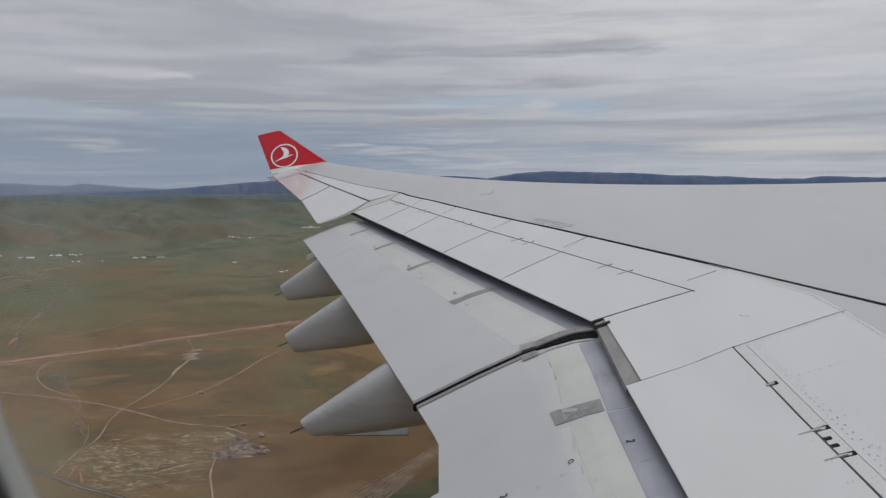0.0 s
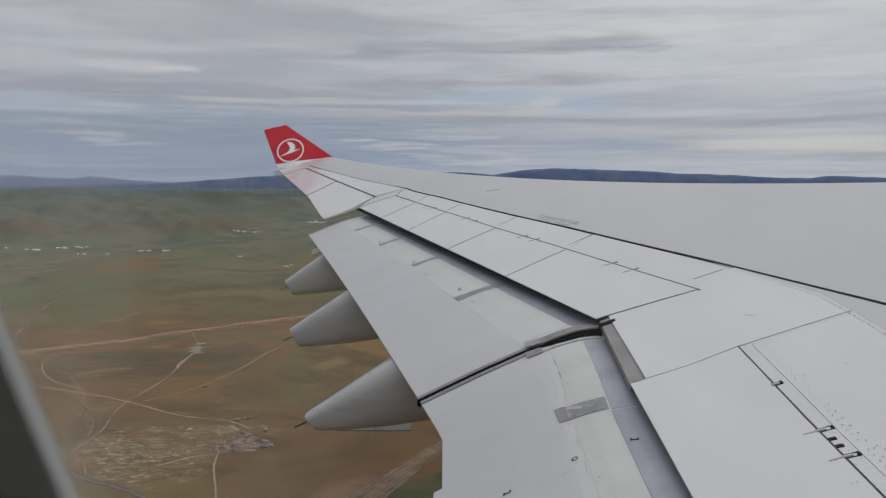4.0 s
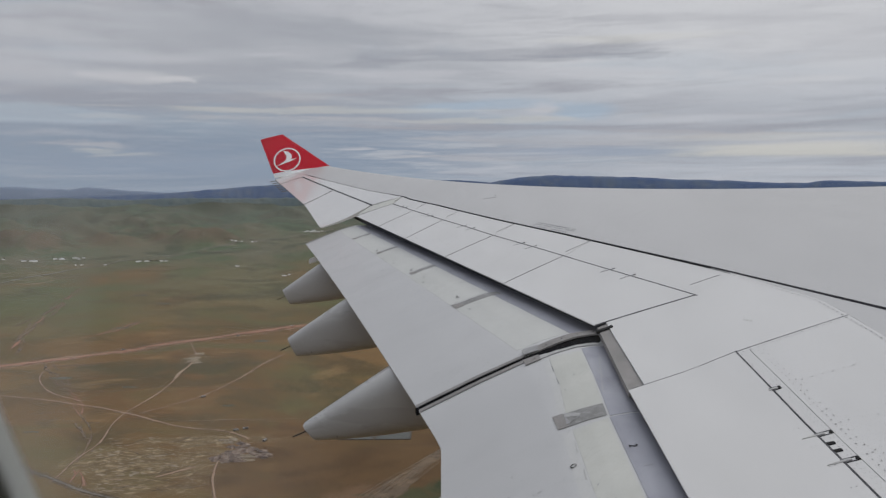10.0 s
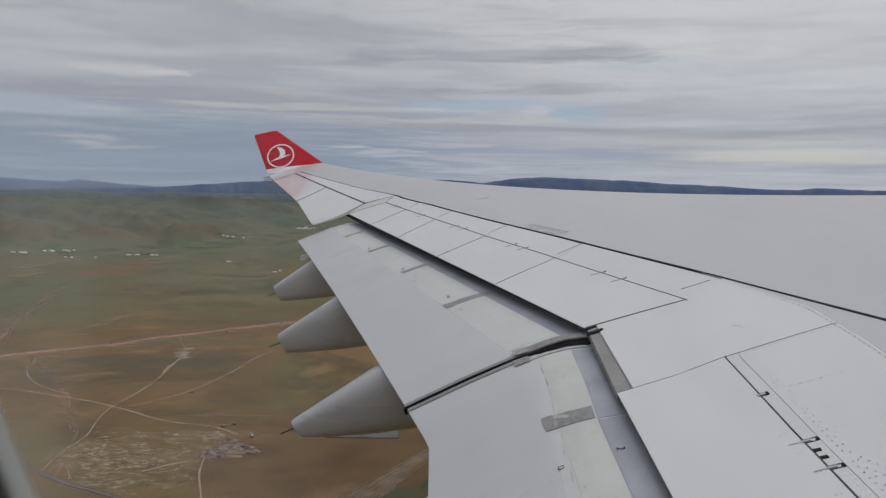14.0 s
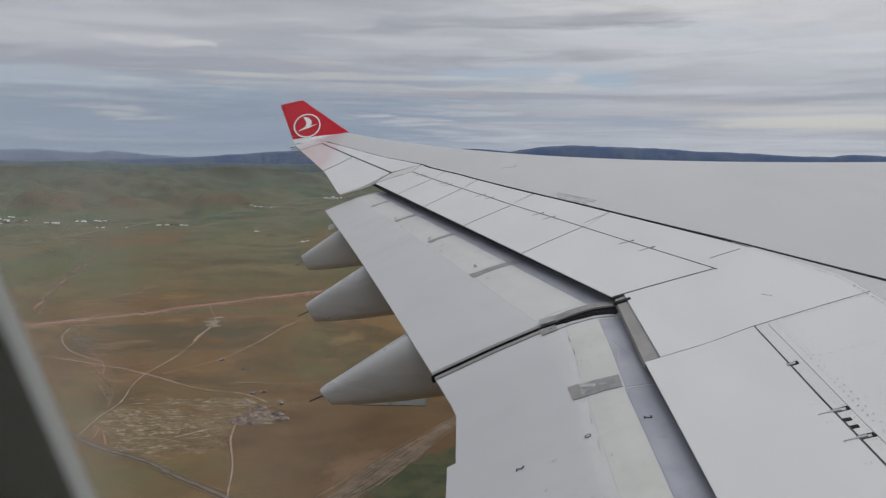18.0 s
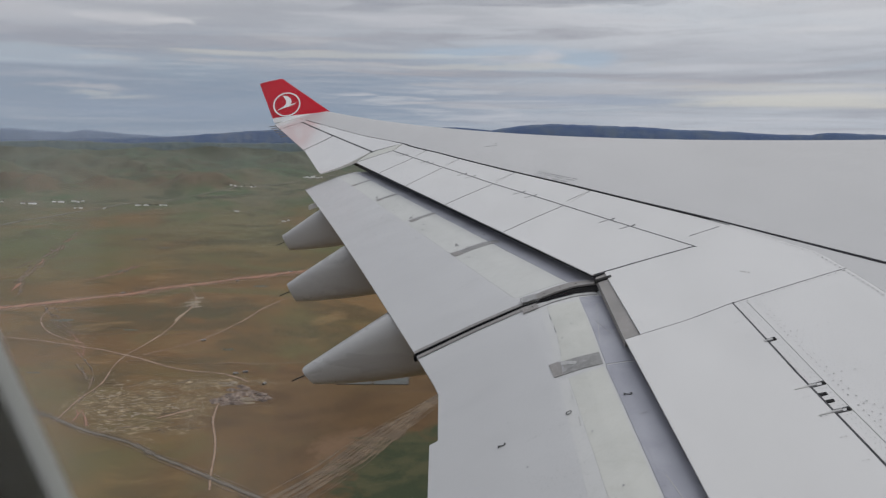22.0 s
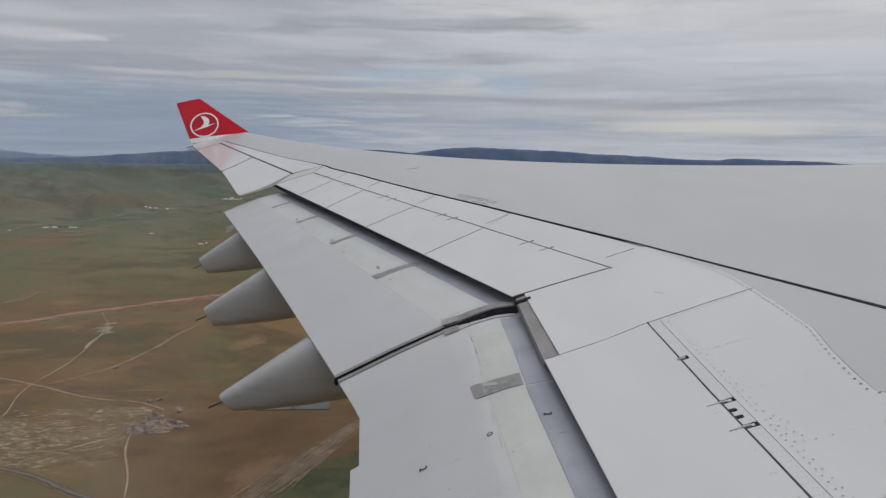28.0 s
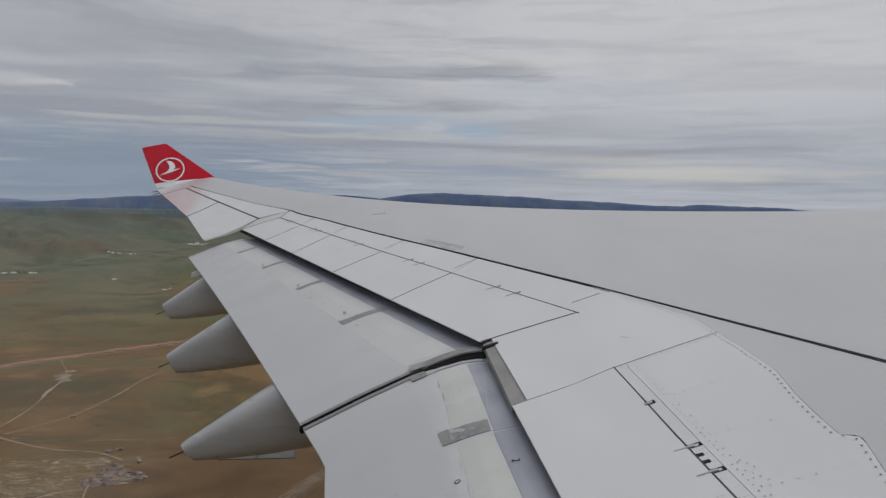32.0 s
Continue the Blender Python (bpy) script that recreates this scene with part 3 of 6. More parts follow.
def flap_plate(name, c, mat, parent, lift=0.004, nu=3, nv=5, label="", thick=0.004):
    return slab(name, bilinear(c, nu, nv, on_flap(lift)), thick, mat, parent, label)


def box_between(name, a, b, w, h, mat, parent, label="", up=Vector((0, 0, 1))):
    """A bar from a to b, w wide and h high."""
    a, b = Vector(a), Vector(b)
    d = (b - a).normalized()
    s = d.cross(up).normalized() * w / 2
    t = s.cross(d).normalized() * h / 2
    vs = [p + k * s + q * t for p in (a, b) for k, q in ((-1, -1), (1, -1), (1, 1), (-1, 1))]
    fs = [(3, 2, 1, 0), (4, 5, 6, 7), (0, 1, 5, 4), (1, 2, 6, 5), (2, 3, 7, 6), (3, 0, 4, 7)]
    return mesh_object(name, vs, fs, mat, parent, label)


plane = thing("airliner", "light grey swept airliner wing with flaps out and a red winglet", "aircraft")

# wing box with its rounded nose
SPAR = [(0.4, 5.35), (3.0, 4.62), (6.53, 3.58), (8.9, 2.88), (12.21, 1.83), (17.72, -0.05), (19.98, -0.92), (21.84, -2.02), (25.98, -4.23), (26.9, -4.72)]
PANEL_EDGE = [(0.4, 2.6), (3.4, 2.95), (4.2, 3.158), (4.54, 3.26), (4.61, 3.24), (4.65, 3.18), (4.91, 3.20), (5.25, 3.243), (5.64, 3.322), (6.2, 3.33), (6.65, 3.325), (7.1, 3.31), (7.5, 3.215), (8.46, 2.99), (8.9, 2.87)]


def skin_aft(y):
    return interp(y, PANEL_EDGE) if y < 8.9 else interp(y, SPAR) - 0.005


def build_wing_box():
    ys = sorted([-0.95 + (26.9 + 0.95) * i / 72 for i in range(73)] + [4.15 + 0.05 * i for i in range(14)])
    verts, faces = [], []
    m = None
    for y in ys:
        a, n = skin_aft(y), nose_x(y)
        c = n - lip_x(y)
        rn = 0.022 * c
        ring = []
        for j in range(17):
            s = j / 16
            x = a + (n - a) * s
            ring.append((x, y, top(x, y)))
        zc = top(n, y)
        for k in range(1, 7):
            th = math.pi * k / 6
            ring.append((n + 1.8 * rn * math.sin(th), y, zc - rn + rn * math.cos(th)))
        for j in range(9):
            s = j / 8
            x = n - 0.05 - (n - a - 0.05) * s
            ring.append((x, y, top(x, y) - 2 * rn - 0.095 * c * math.sin(math.pi * min(1, 0.12 + 0.55 * s))))
        m = len(ring)
        verts += ring
    for i in range(len(ys) - 1):
        for j in range(m):
            k = (j + 1) % m
            faces.append((i * m + j, i * m + k, (i + 1) * m + k, (i + 1) * m + j))
    faces.append(tuple(range(m)))
    faces.append(tuple((len(ys) - 1) * m + j for j in range(m - 1, -1, -1)))
    ob = mesh_object("wing_box", verts, faces, SKIN, plane, "smooth light grey upper wing skin", True)
    bm = bmesh.new()
    bm.from_mesh(ob.data)
    bmesh.ops.recalc_face_normals(bm, faces=bm.faces)
    for e in bm.edges:
        if len(e.link_faces) == 2 and e.calc_face_angle() > radians(40):
            e.smooth = False
    bm.to_mesh(ob.data)
    bm.free()


build_wing_box()

# dark sealant line along the spar
rows = []
for i in range(61):
    y = -0.7 + (26.2 + 0.7) * i / 60
    w = interp(y, [(-1, 0.048), (3, 0.044), (8, 0.026), (20, 0.020), (26.2, 0.018)])
    x = interp(y, SPAR)
    rows.append([Vector((x - w / 2 + w * j / 2, y, top(x - w / 2 + w * j / 2, y) + 0.004)) for j in range(3)])
slab("sealant_line", rows, 0.012, DARK, plane, "dark sealant line along the rear spar")

# added slab under the panel joints, near black so gaps and cove read shaded
rows = []
for i in range(61):
    y = -0.6 + (25.4 + 0.6) * i / 60
    a = (1.75 if y < 8 else lip_x(y) + 0.2) if y < 19.6 else lip_x(y) + 0.2
    b = skin_aft(y) + 0.02
    rows.append([Vector((a + (b - a) * j / 6, y, top(a + (b - a) * j / 6, y) - 0.055)) for j in range(7)])
slab("rear_spar", rows, lambda i, j: 0.35 - 0.2 * i / 60, COVE_SHADE, plane, "added dark slab that keeps the cove and panel gaps in shade")

# outer spoilers along the trailing edge
HINGE = [(8.03, 2.53), (9.885, 1.949), (11.455, 1.462), (13.405, 0.83), (14.678, 0.435), (17.548, -0.50), (19.59, -1.18)]
cut_lip = [8.05, 10.41, 12.79, 15.14, 17.26, 19.55]
cut_hinge = [8.06, 10.9, 13.36, 15.94, 17.91, 19.58]
for k in range(5):
    a, b, c, d = cut_lip[k], cut_lip[k + 1], cut_hinge[k + 1], cut_hinge[k]
    g = 0.008
    rows = []
    for i in range(9):
        u = i / 8
        ya, yf = a + g + (b - a - 2 * g) * u, d + g + (c - d - 2 * g) * u
        xa, xf = lip_x(ya), interp(yf, HINGE) - g
        rows.append([on_top(0.004)(xa + (xf - xa) * j / 6, ya + (yf - ya) * j / 6) for j in range(7)])
    ob = slab("spoiler", rows, lambda i, j: 0.008 + 0.006 * j, PAINT, plane)
    for f in (0.40, 0.56):
        y = d + (c - d) * (f if k else f + 0.02)
        x = interp(y, HINGE)
        top_plate("hinge_slot", [(x - 0.12, y - 0.010), (x - 0.12, y + 0.002), (x + 0.06, y + 0.010), (x + 0.06, y - 0.006)], FAINT, ob, 0.012, 0.008, 1, 3)
        top_plate("hinge_bolt", [(x + 0.034, y - 0.006), (x + 0.032, y + 0.008), (x + 0.056, y + 0.009), (x + 0.060, y - 0.005)], JOINT, ob, 0.012, 0.010, 1, 1)
# fixed panels between the spoilers and the spar
cut_spar = [8.42, 11.35, 13.85, 16.45, 18.4, 19.98]
for k in range(5):
    a, b, c, d = cut_hinge[k], cut_hinge[k + 1], cut_spar[k + 1], cut_spar[k]
    g = 0.004
    rows = []
    for i in range(9):
        u = i / 8
        ya, yf = a + (g if k else -0.02) * (1 - u) + (b - g - a) * u, d + (g if k else -0.02) * (1 - u) + (c - g - d) * u
        xa, xf = interp(ya, HINGE) + 0.01, interp(yf, SPAR) - 0.045 + 0.01 * u
        rows.append([on_top(0.001)(xa + (xf - xa) * j / 4, ya + (yf - ya) * j / 4) for j in range(5)])
    slab("shroud_panel", rows, 0.04, PAINT, plane)
top_plate("shroud_panel", [(-2.05, 19.6), (-1.74, 20.0), (-0.97, 19.99), (-1.18, 19.62)], CREAM, plane, 0.04, 0.003, 4, 4)
# panel at the kink and the inner panels
rows = []
for i in range(11):
    u = i / 10
    ya, yf = 6.394 + 1.646 * u, 6.612 + 1.803 * u
    xa, xf = 1.608 + 0.022 * u, interp(yf, PANEL_EDGE) - 0.005
    ym, xm = 6.554 + 1.500 * u, 2.40 + 0.14 * u
    rows.append([on_top(0.002)(xa + (xm - xa) * j / 8, ya + (ym - ya) * j / 8) for j in range(8)] + [on_top(0.002)(xm + (xf - xm) * j / 5, ym + (yf - ym) * j / 5) for j in range(6)])
slab("kink_panel", rows, 0.045, PAINT, plane, "plain grey panel at the wing kink")
top_plate("seal_strip", [(1.478, 6.385), (1.535, 8.0), (1.628, 8.02), (1.604, 6.41)], STRIP, plane, 0.05, -0.01, 6, 2, label="bare brownish metal seal strip")
top_plate("rubber_stop", [(1.50, 7.84), (1.50, 7.885), (1.66, 7.905), (1.66, 7.86)], INK, plane, 0.03, 0.012, 1, 2, label="small black rubber stop")
sp1 = top_plate("spoiler", [(1.425, -0.5), (1.475, 6.378), (2.38, 6.548), (2.31, -0.5)], PAINT, plane, lambda i, j: 0.008 + 0.006 * j, 0.006, 22, 6, label="large flat inner spoiler panel")
rows = []
for i in range(81):
    u = i / 80
    ya, yf = -0.5 + 7.045 * u, -0.5 + 7.105 * u
    xf = interp(yf, PANEL_EDGE) - 0.005
    rows.append([on_top(0.002)(2.325 + 0.062 * u + (xf - 2.325 - 0.062 * u) * j / 8, ya + (yf - ya) * j / 8) for j in range(9)])
inner = slab("inner_panel", rows, 0.04, PAINT, plane, "riveted fixed panel at the wing root")


def seam(name, a, b, w0, w1, mat=DARK, lift=0.0055, n=10, parent=plane):
    """A narrow dark joint line from a to b on the upper surface."""
    (x0, y0), (x1, y1) = a, b
    d = math.hypot(x1 - x0, y1 - y0)
    px, py = -(y1 - y0) / d, (x1 - x0) / d
    rr = []
    for i in range(n + 1):
        f = i / n
        w = (w0 + (w1 - w0) * f) / 2
        x, y = x0 + (x1 - x0) * f, y0 + (y1 - y0) * f
        rr.append([on_top(lift)(x - px * w, y - py * w), on_top(lift)(x + px * w, y + py * w)])
    return slab(name, rr, 0.012, mat, parent)


SOFTJOINT = material("grey_panel_joint", (0.11, 0.11, 0.115), (0.15, 0.15, 0.155), 3, 0.8, sheen=0.1)
for (ya, xa), (yb, xb) in zip(HINGE, HINGE[1:]):
    seam("joint_seal", (xa, ya), (xb, yb), 0.012 + 0.0013 * (ya - 8), 0.012 + 0.0013 * (yb - 8), JOINT, n=6)
for k in range(6):
    seam("joint_seal", (lip_x(cut_lip[k]) + 0.01, cut_lip[k]), (interp(cut_hinge[k], HINGE), cut_hinge[k]), 0.010 + 0.002 * k, 0.009 + 0.0025 * k, SOFTJOINT, 0.008)
    if 0 < k:
        seam("joint_seal", (interp(cut_hinge[k] + 0.15, HINGE) + 0.1, cut_hinge[k] + 0.2), (interp(cut_spar[k], SPAR) - 0.05, cut_spar[k]), 0.007, 0.007, FAINT)
seam("joint_seal", (2.57, 8.40), (2.89, 8.455), 0.008, 0.008, FAINT)
seam("joint_seal", (1.49, 6.385), (2.395, 6.551), 0.006, 0.007, SOFTJOINT, 0.008)
seam("joint_seal", (2.395, 6.551), (3.32, 6.609), 0.0075, 0.007, SCUFF_GREY)
seam("joint_seal", (2.318, -0.5), (2.382, 6.55), 0.017, 0.010, JOINT, 0.008, 16)
seam("joint_seal", (2.44, 2.4), (2.482, 6.5), 0.0025, 0.0025, FAINT_WEAR, n=16)
seam("joint_seal", (-1.715, 20.06), (-4.40, 25.92), 0.04, 0.05, JOINT, n=16)
seam("joint_seal", (-3.75, 22.2), (-3.05, 22.9), 0.02, 0.02, JOINT)
seam("joint_seal", (-5.1, 25.84), (-4.40, 25.94), 0.03, 0.03, JOINT)
# ailerons and tip
for c in ([(-2.84, 19.22), (-3.73, 22.18), (-3.03, 22.88), (-1.735, 20.1)], [(-3.76, 22.24), (-5.08, 25.82), (-4.42, 25.92), (-3.06, 22.93)]):
    top_plate("aileron", c, TIP_PAINT, plane, lambda i, j: 0.012 + 0.02 * j, 0.004, 10, 5)
top_plate("tip_panel", [(-1.70, 20.1), (-4.38, 25.93), (-4.26, 25.98), (-0.98, 20.02)], TIP_PAINT, plane, 0.04, 0.002, 12, 4)
top_plate("tip_panel", [(-5.10, 25.86), (-5.45, 26.85), (-4.70, 26.9), (-4.25, 26.0)], TIP_PAINT, plane, 0.05, 0.004, 5, 4)

# flaps
def smooth_step(u):
    u = min(1.0, max(0.0, u))
    return u * u * (3 - 2 * u)


def flap_grid(y0, y1, ny, t0=0.0):
    return [[flap_at(t0 + (1.45 - t0) * j / 58, y0 + (y1 - y0) * i / ny) for j in range(59)] for i in range(ny + 1)]


def flap_depth(i, j):
    t = j / 58 * 1.2
    return 0.012 + 0.225 * max(0.0, math.sin(math.pi * min(1, t * 0.95))) ** 0.9


out_flap = slab("outer_flap", flap_grid(7.985, 19.3, 40), flap_depth, FLAP, plane, "lowered outer trailing edge flap")
in_flap = slab("inner_flap", flap_grid(6.1956, 7.93, 8), flap_depth, FLAP, plane, "lowered inner trailing edge flap")
in_flap2 = slab("inner_flap", flap_grid(-0.6, 6.1954, 14, -0.045), flap_depth, FLAP, plane, "lowered inner trailing edge flap")
OUTER_STRIP = material("grey_cover_paint", (0.457, 0.461, 0.440), (0.422, 0.426, 0.405), 1.1, 0.5, third=(0.36, 0.36, 0.34), third_scale=7, third_amount=0.4)
NOSE = material("blue_grey_flap_nose", (0.30, 0.305, 0.34), (0.235, 0.24, 0.275), 1.5, 0.45, 0.1, third=(0.33, 0.33, 0.36), third_scale=5, third_amount=0.4)
SCUFF = material("dark_scuff_marks", (0.20, 0.20, 0.20), (0.30, 0.30, 0.30), 20, 0.7)
BAND = material("thin_sealant_film", (0.462, 0.463, 0.450), (0.436, 0.438, 0.428), 2.0, 0.5, third=(0.40, 0.40, 0.385), third_scale=8, third_amount=0.4)
# aged cover strips and metal tapes along the flaps
for y0, y1 in ((8.25, 10.33), (10.53, 12.80), (12.97, 15.15), (15.32, 17.42), (17.58, 19.1)):
    flap_plate("cover_strip", [(0.61, y0), (0.61, y1), (0.92, y1 + 0.06), (0.92, y0 + 0.06)], OUTER_STRIP, out_flap, 0.0015, 6, 16, thick=0.002)
for y, a, b in ((10.40, 0.645, 0.985), (12.86, 0.684, 0.93), (15.22, 0.671, 0.93), (17.49, 0.654, 0.92)):
    w = 0.085 if y < 11 else 0.07
    flap_plate("tape_strip", [(a, y - w), (a, y + w), (b, y + w + 0.09), (b, y - w + 0.09)], TAPE, out_flap, 0.0045, 3, 12, thick=0.002)
    flap_plate("tape_end", [(a - 0.035, y - w * 1.15), (a - 0.035, y + w * 1.15), (a + 0.03, y + w * 1.1), (a + 0.03, y - w * 1.1)], STRIP, out_flap, 0.006, 2, 2, thick=0.002)
flap_plate("cover_strip", [(0.68, 6.48), (0.735, 7.78), (0.914, 7.71), (0.878, 6.44)], CREAM, in_flap, 0.002, 6, 14, thick=0.002)
flap_plate("cover_strip", [(0.655, -0.5), (0.685, 6.185), (0.868, 6.185), (0.835, -0.5)], CREAM, in_flap2, 0.002, 10, 14, thick=0.002)
flap_plate("tape_strip", [(0.64, 6.27), (0.632, 6.515), (0.877, 6.46), (0.870, 6.235)], TAPE, in_flap, 0.005, 3, 12, thick=0.002)
flap_plate("tape_end", [(0.618, 6.275), (0.610, 6.53), (0.665, 6.525), (0.672, 6.265)], STRIP, in_flap, 0.0065, 2, 2, thick=0.002)
flap_plate("torn_patch", [(0.668, 6.446), (0.676, 6.515), (0.752, 6.41), (0.740, 6.37)], TONGUE, in_flap, 0.0075, 4, 4, thick=0.001)
flap_plate("torn_edge", [(0.664, 6.30), (0.672, 6.46), (0.678, 6.45), (0.681, 6.31)], SCUFF, in_flap, 0.0080, 3, 1, thick=0.001)
flap_plate("torn_edge", [(0.681, 6.315), (0.681, 6.33), (0.742, 6.375), (0.746, 6.36)], SCUFF, in_flap, 0.0080, 1, 4, thick=0.001)
flap_plate("sealant_band", [(0.575, 3.0), (0.634, 6.185), (0.6835, 6.185), (0.6685, 3.0)], BAND, in_flap2, 0.0012, 12, 4, thick=0.001)
flap_plate("sealant_band", [(0.640, 6.54), (0.690, 7.70), (0.731, 7.74), (0.683, 6.54)], BAND, in_flap, 0.0012, 6, 4, thick=0.001)
flap_plate("scuff", [(0.919, 5.352), (0.919, 5.358), (0.96, 5.363), (0.96, 5.357)], SCUFF, in_flap2, 0.0055, 1, 3, thick=0.001)
flap_plate("flap_nose", [(0.925, 8.16), (0.925, 19.1), (1.3, 19.1), (1.3, 8.16)], NOSE, out_flap, 0.003, 40, 24, "blue-grey metal nose of the flap")
flap_plate("flap_nose", [(0.882, 6.21), (0.922, 7.78), (1.3, 7.78), (1.3, 6.21)], NOSE, in_flap, 0.003, 8, 24, "blue-grey metal nose of the flap")
flap_plate("flap_nose", [(0.845, -0.5), (0.878, 6.19), (1.3, 6.19), (1.3, -0.5)], NOSE, in_flap2, 0.003, 14, 24, "blue-grey metal nose of the flap")
scf = random.Random(9)
for t, y in ((0.71, 12.39), (0.722, 13.16), (0.693, 15.6), (0.482, 13.8), (0.644, 14.0), (0.678, 10.1), (0.974, 10.99), (1.017, 10.25), (0.909, 9.92), (0.65, 12.1), (0.62, 14.6)):
    w, l = scf.uniform(0.008, 0.016), scf.uniform(0.02, 0.05)
    a = scf.uniform(-0.015, 0.015)
    flap_plate("scuff", [(t, y - l), (t + 0.009, y - l), (t + 0.005 + w + a, y + l), (t + a, y + l)], SCUFF, out_flap, 0.0035, 2, 2, thick=0.001)
for t, y in ((0.715, 10.80), (0.70, 13.10), (0.68, 15.50)):
    flap_plate("scuff", [(t - 0.025, y - 0.07), (t, y + 0.06), (t + 0.012, y + 0.06), (t + 0.004, y - 0.09)], TAPE, out_flap, 0.0035, 2, 2, thick=0.001)
# worn paint flakes along the inner strip's edge
for t, y in ((0.720, 7.50), (0.708, 7.20), (0.700, 6.95), (0.690, 6.70), (0.672, 5.9), (0.668, 5.5)):
    flap_plate("flake", [(t - 0.006, y - 0.07), (t + 0.001, y + 0.07), (t + 0.005, y + 0.06), (t, y - 0.08)], SCUFF if y > 7 else FAINT_WEAR, in_flap2 if y < 6.2 else in_flap, 0.0035, 2, 2, thick=0.001)
for t, y in ((0.72, 6.95), (0.80, 7.2), (0.70, 5.3), (0.74, 4.6), (0.4, 5.2), (0.35, 5.9)):
    flap_plate("scuff", [(t, y), (t + 0.008, y), (t + 0.010, y + 0.018), (t + 0.002, y + 0.018)], SCUFF, in_flap2 if y < 6.2 else in_flap, 0.0035, 1, 1, thick=0.001)
# end ribs where the flaps meet; black sheets stand for shade in the gap
flap_plate("end_rib", [(0.0, 7.99), (0.0, 8.05), (0.62, 8.06), (0.62, 7.99)], STRIP, out_flap, 0.012, 2, 10)
rows = []
for y in (8.015, 8.08, 8.15):
    rows.append([flap_at(0.62 + 0.41 * j / 14, y) + Vector((0, 0, 0.012 + 0.030 * smooth_step(j / 9))) for j in range(15)])
rib = slab("end_rib", rows, 0.016, STRIP, out_flap, "curved grey end rib of the flap")
# black slab under the rib paints the shaded opening there
slab("rib_web", [[p - Vector((0, 0, 0.0165)) for p in r] for r in rows], 0.07, GAP_SHADE, rib)
flap_plate("rib_splice", [(0.615, 7.995), (0.615, 8.145), (0.70, 8.150), (0.70, 7.995)], SCUFF, rib, 0.032, 1, 4, thick=0.006)
for j in range(1, 14, 3):
    p = rows[1][j] + Vector((0, 0, 0.008 if j < 3 else 0.002))
    mesh_object("bolt", [p + Vector((0.012 * math.cos(a), 0.012 * math.sin(a), 0.0)) for a in (0, 1.05, 2.1, 3.14, 4.2, 5.2)] + [p + Vector((0, 0, 0.005))], [(k, (k + 1) % 6, 6) for k in range(6)], INK, rib)
flap_plate("end_rib", [(0.0, 7.865), (0.0, 7.925), (0.62, 7.925), (0.62, 7.86)], STRIP, in_flap, 0.010, 2, 10)
splice = flap_plate("rib_splice", [(0.60, 7.775), (0.60, 7.925), (0.69, 7.925), (0.69, 7.795)], STRIP, in_flap, 0.013, 2, 4)
tongue = [[flap_at(0.68 + 0.35 * j / 14, y0 + 0.02 * math.sin(math.pi * j / 14)) + Vector((0, 0, 0.010)) for j in range(15)] for y0 in (7.805, 7.865)]
slab("rib_tongue", tongue, 0.014, TONGUE, in_flap, "worn pale metal tongue along the flap end")
p = flap_at(0.66, 7.86) + Vector((0, 0, 0.0145))
mesh_object("bolt", [p + Vector((0.011 * math.cos(a), 0.011 * math.sin(a), 0.0)) for a in (0, 1.05, 2.1, 3.14, 4.2, 5.2)] + [p + Vector((0, 0, 0.005))], [(k, (k + 1) % 6, 6) for k in range(6)], INK, splice)
# matt black sheets give the open flap gap its deep shade
rows = [[flap_at(-0.01 + 1.04 * j / 24, 7.922 + 0.073 * i) + Vector((0, 0, 0.007)) for j in range(25)] for i in range(2)]
gap_end = [[flap_at(0.70 + 0.33 * j / 12, 7.93 - 0.055 * smooth_step(j / 4) + (0.085 + 0.055 * smooth_step(j / 4)) * i) + Vector((0, 0, 0.0105)) for j in range(13)] for i in range(2)]
slab("flap_gap_seal", gap_end, 0.03, GAP_SHADE, plane, "black sheet painted as the shaded open end of the flap gap")
slab("flap_gap_seal", rows, 0.05, GAP_SHADE, plane, "black sheet painted as the shaded gap between the flaps")
# fine scratches over the bare nose of the inner flap
for a, b, w in (((0.997, 7.553), (0.905, 6.66), 0.0014), ((0.997, 7.553), (1.062, 7.402), 0.0014), ((0.93, 7.2), (0.99, 6.75), 0.001), ((1.02, 6.9), (1.0, 6.5), 0.001), ((0.91, 4.6), (0.95, 4.1), 0.0012)):
    flap_plate("scratch", [(a[0] - w, a[1]), (b[0] - w, b[1]), (b[0] + w, b[1]), (a[0] + w, a[1])], FAINT_WEAR, in_flap if b[1] > 6.2 else in_flap2, 0.0055, 8, 1, thick=0.001)
flap_plate("end_cap", [(0.0, 19.18), (0.0, 19.29), (0.9, 19.29), (0.9, 19.2)], STRIP, out_flap, 0.006, 2, 8)


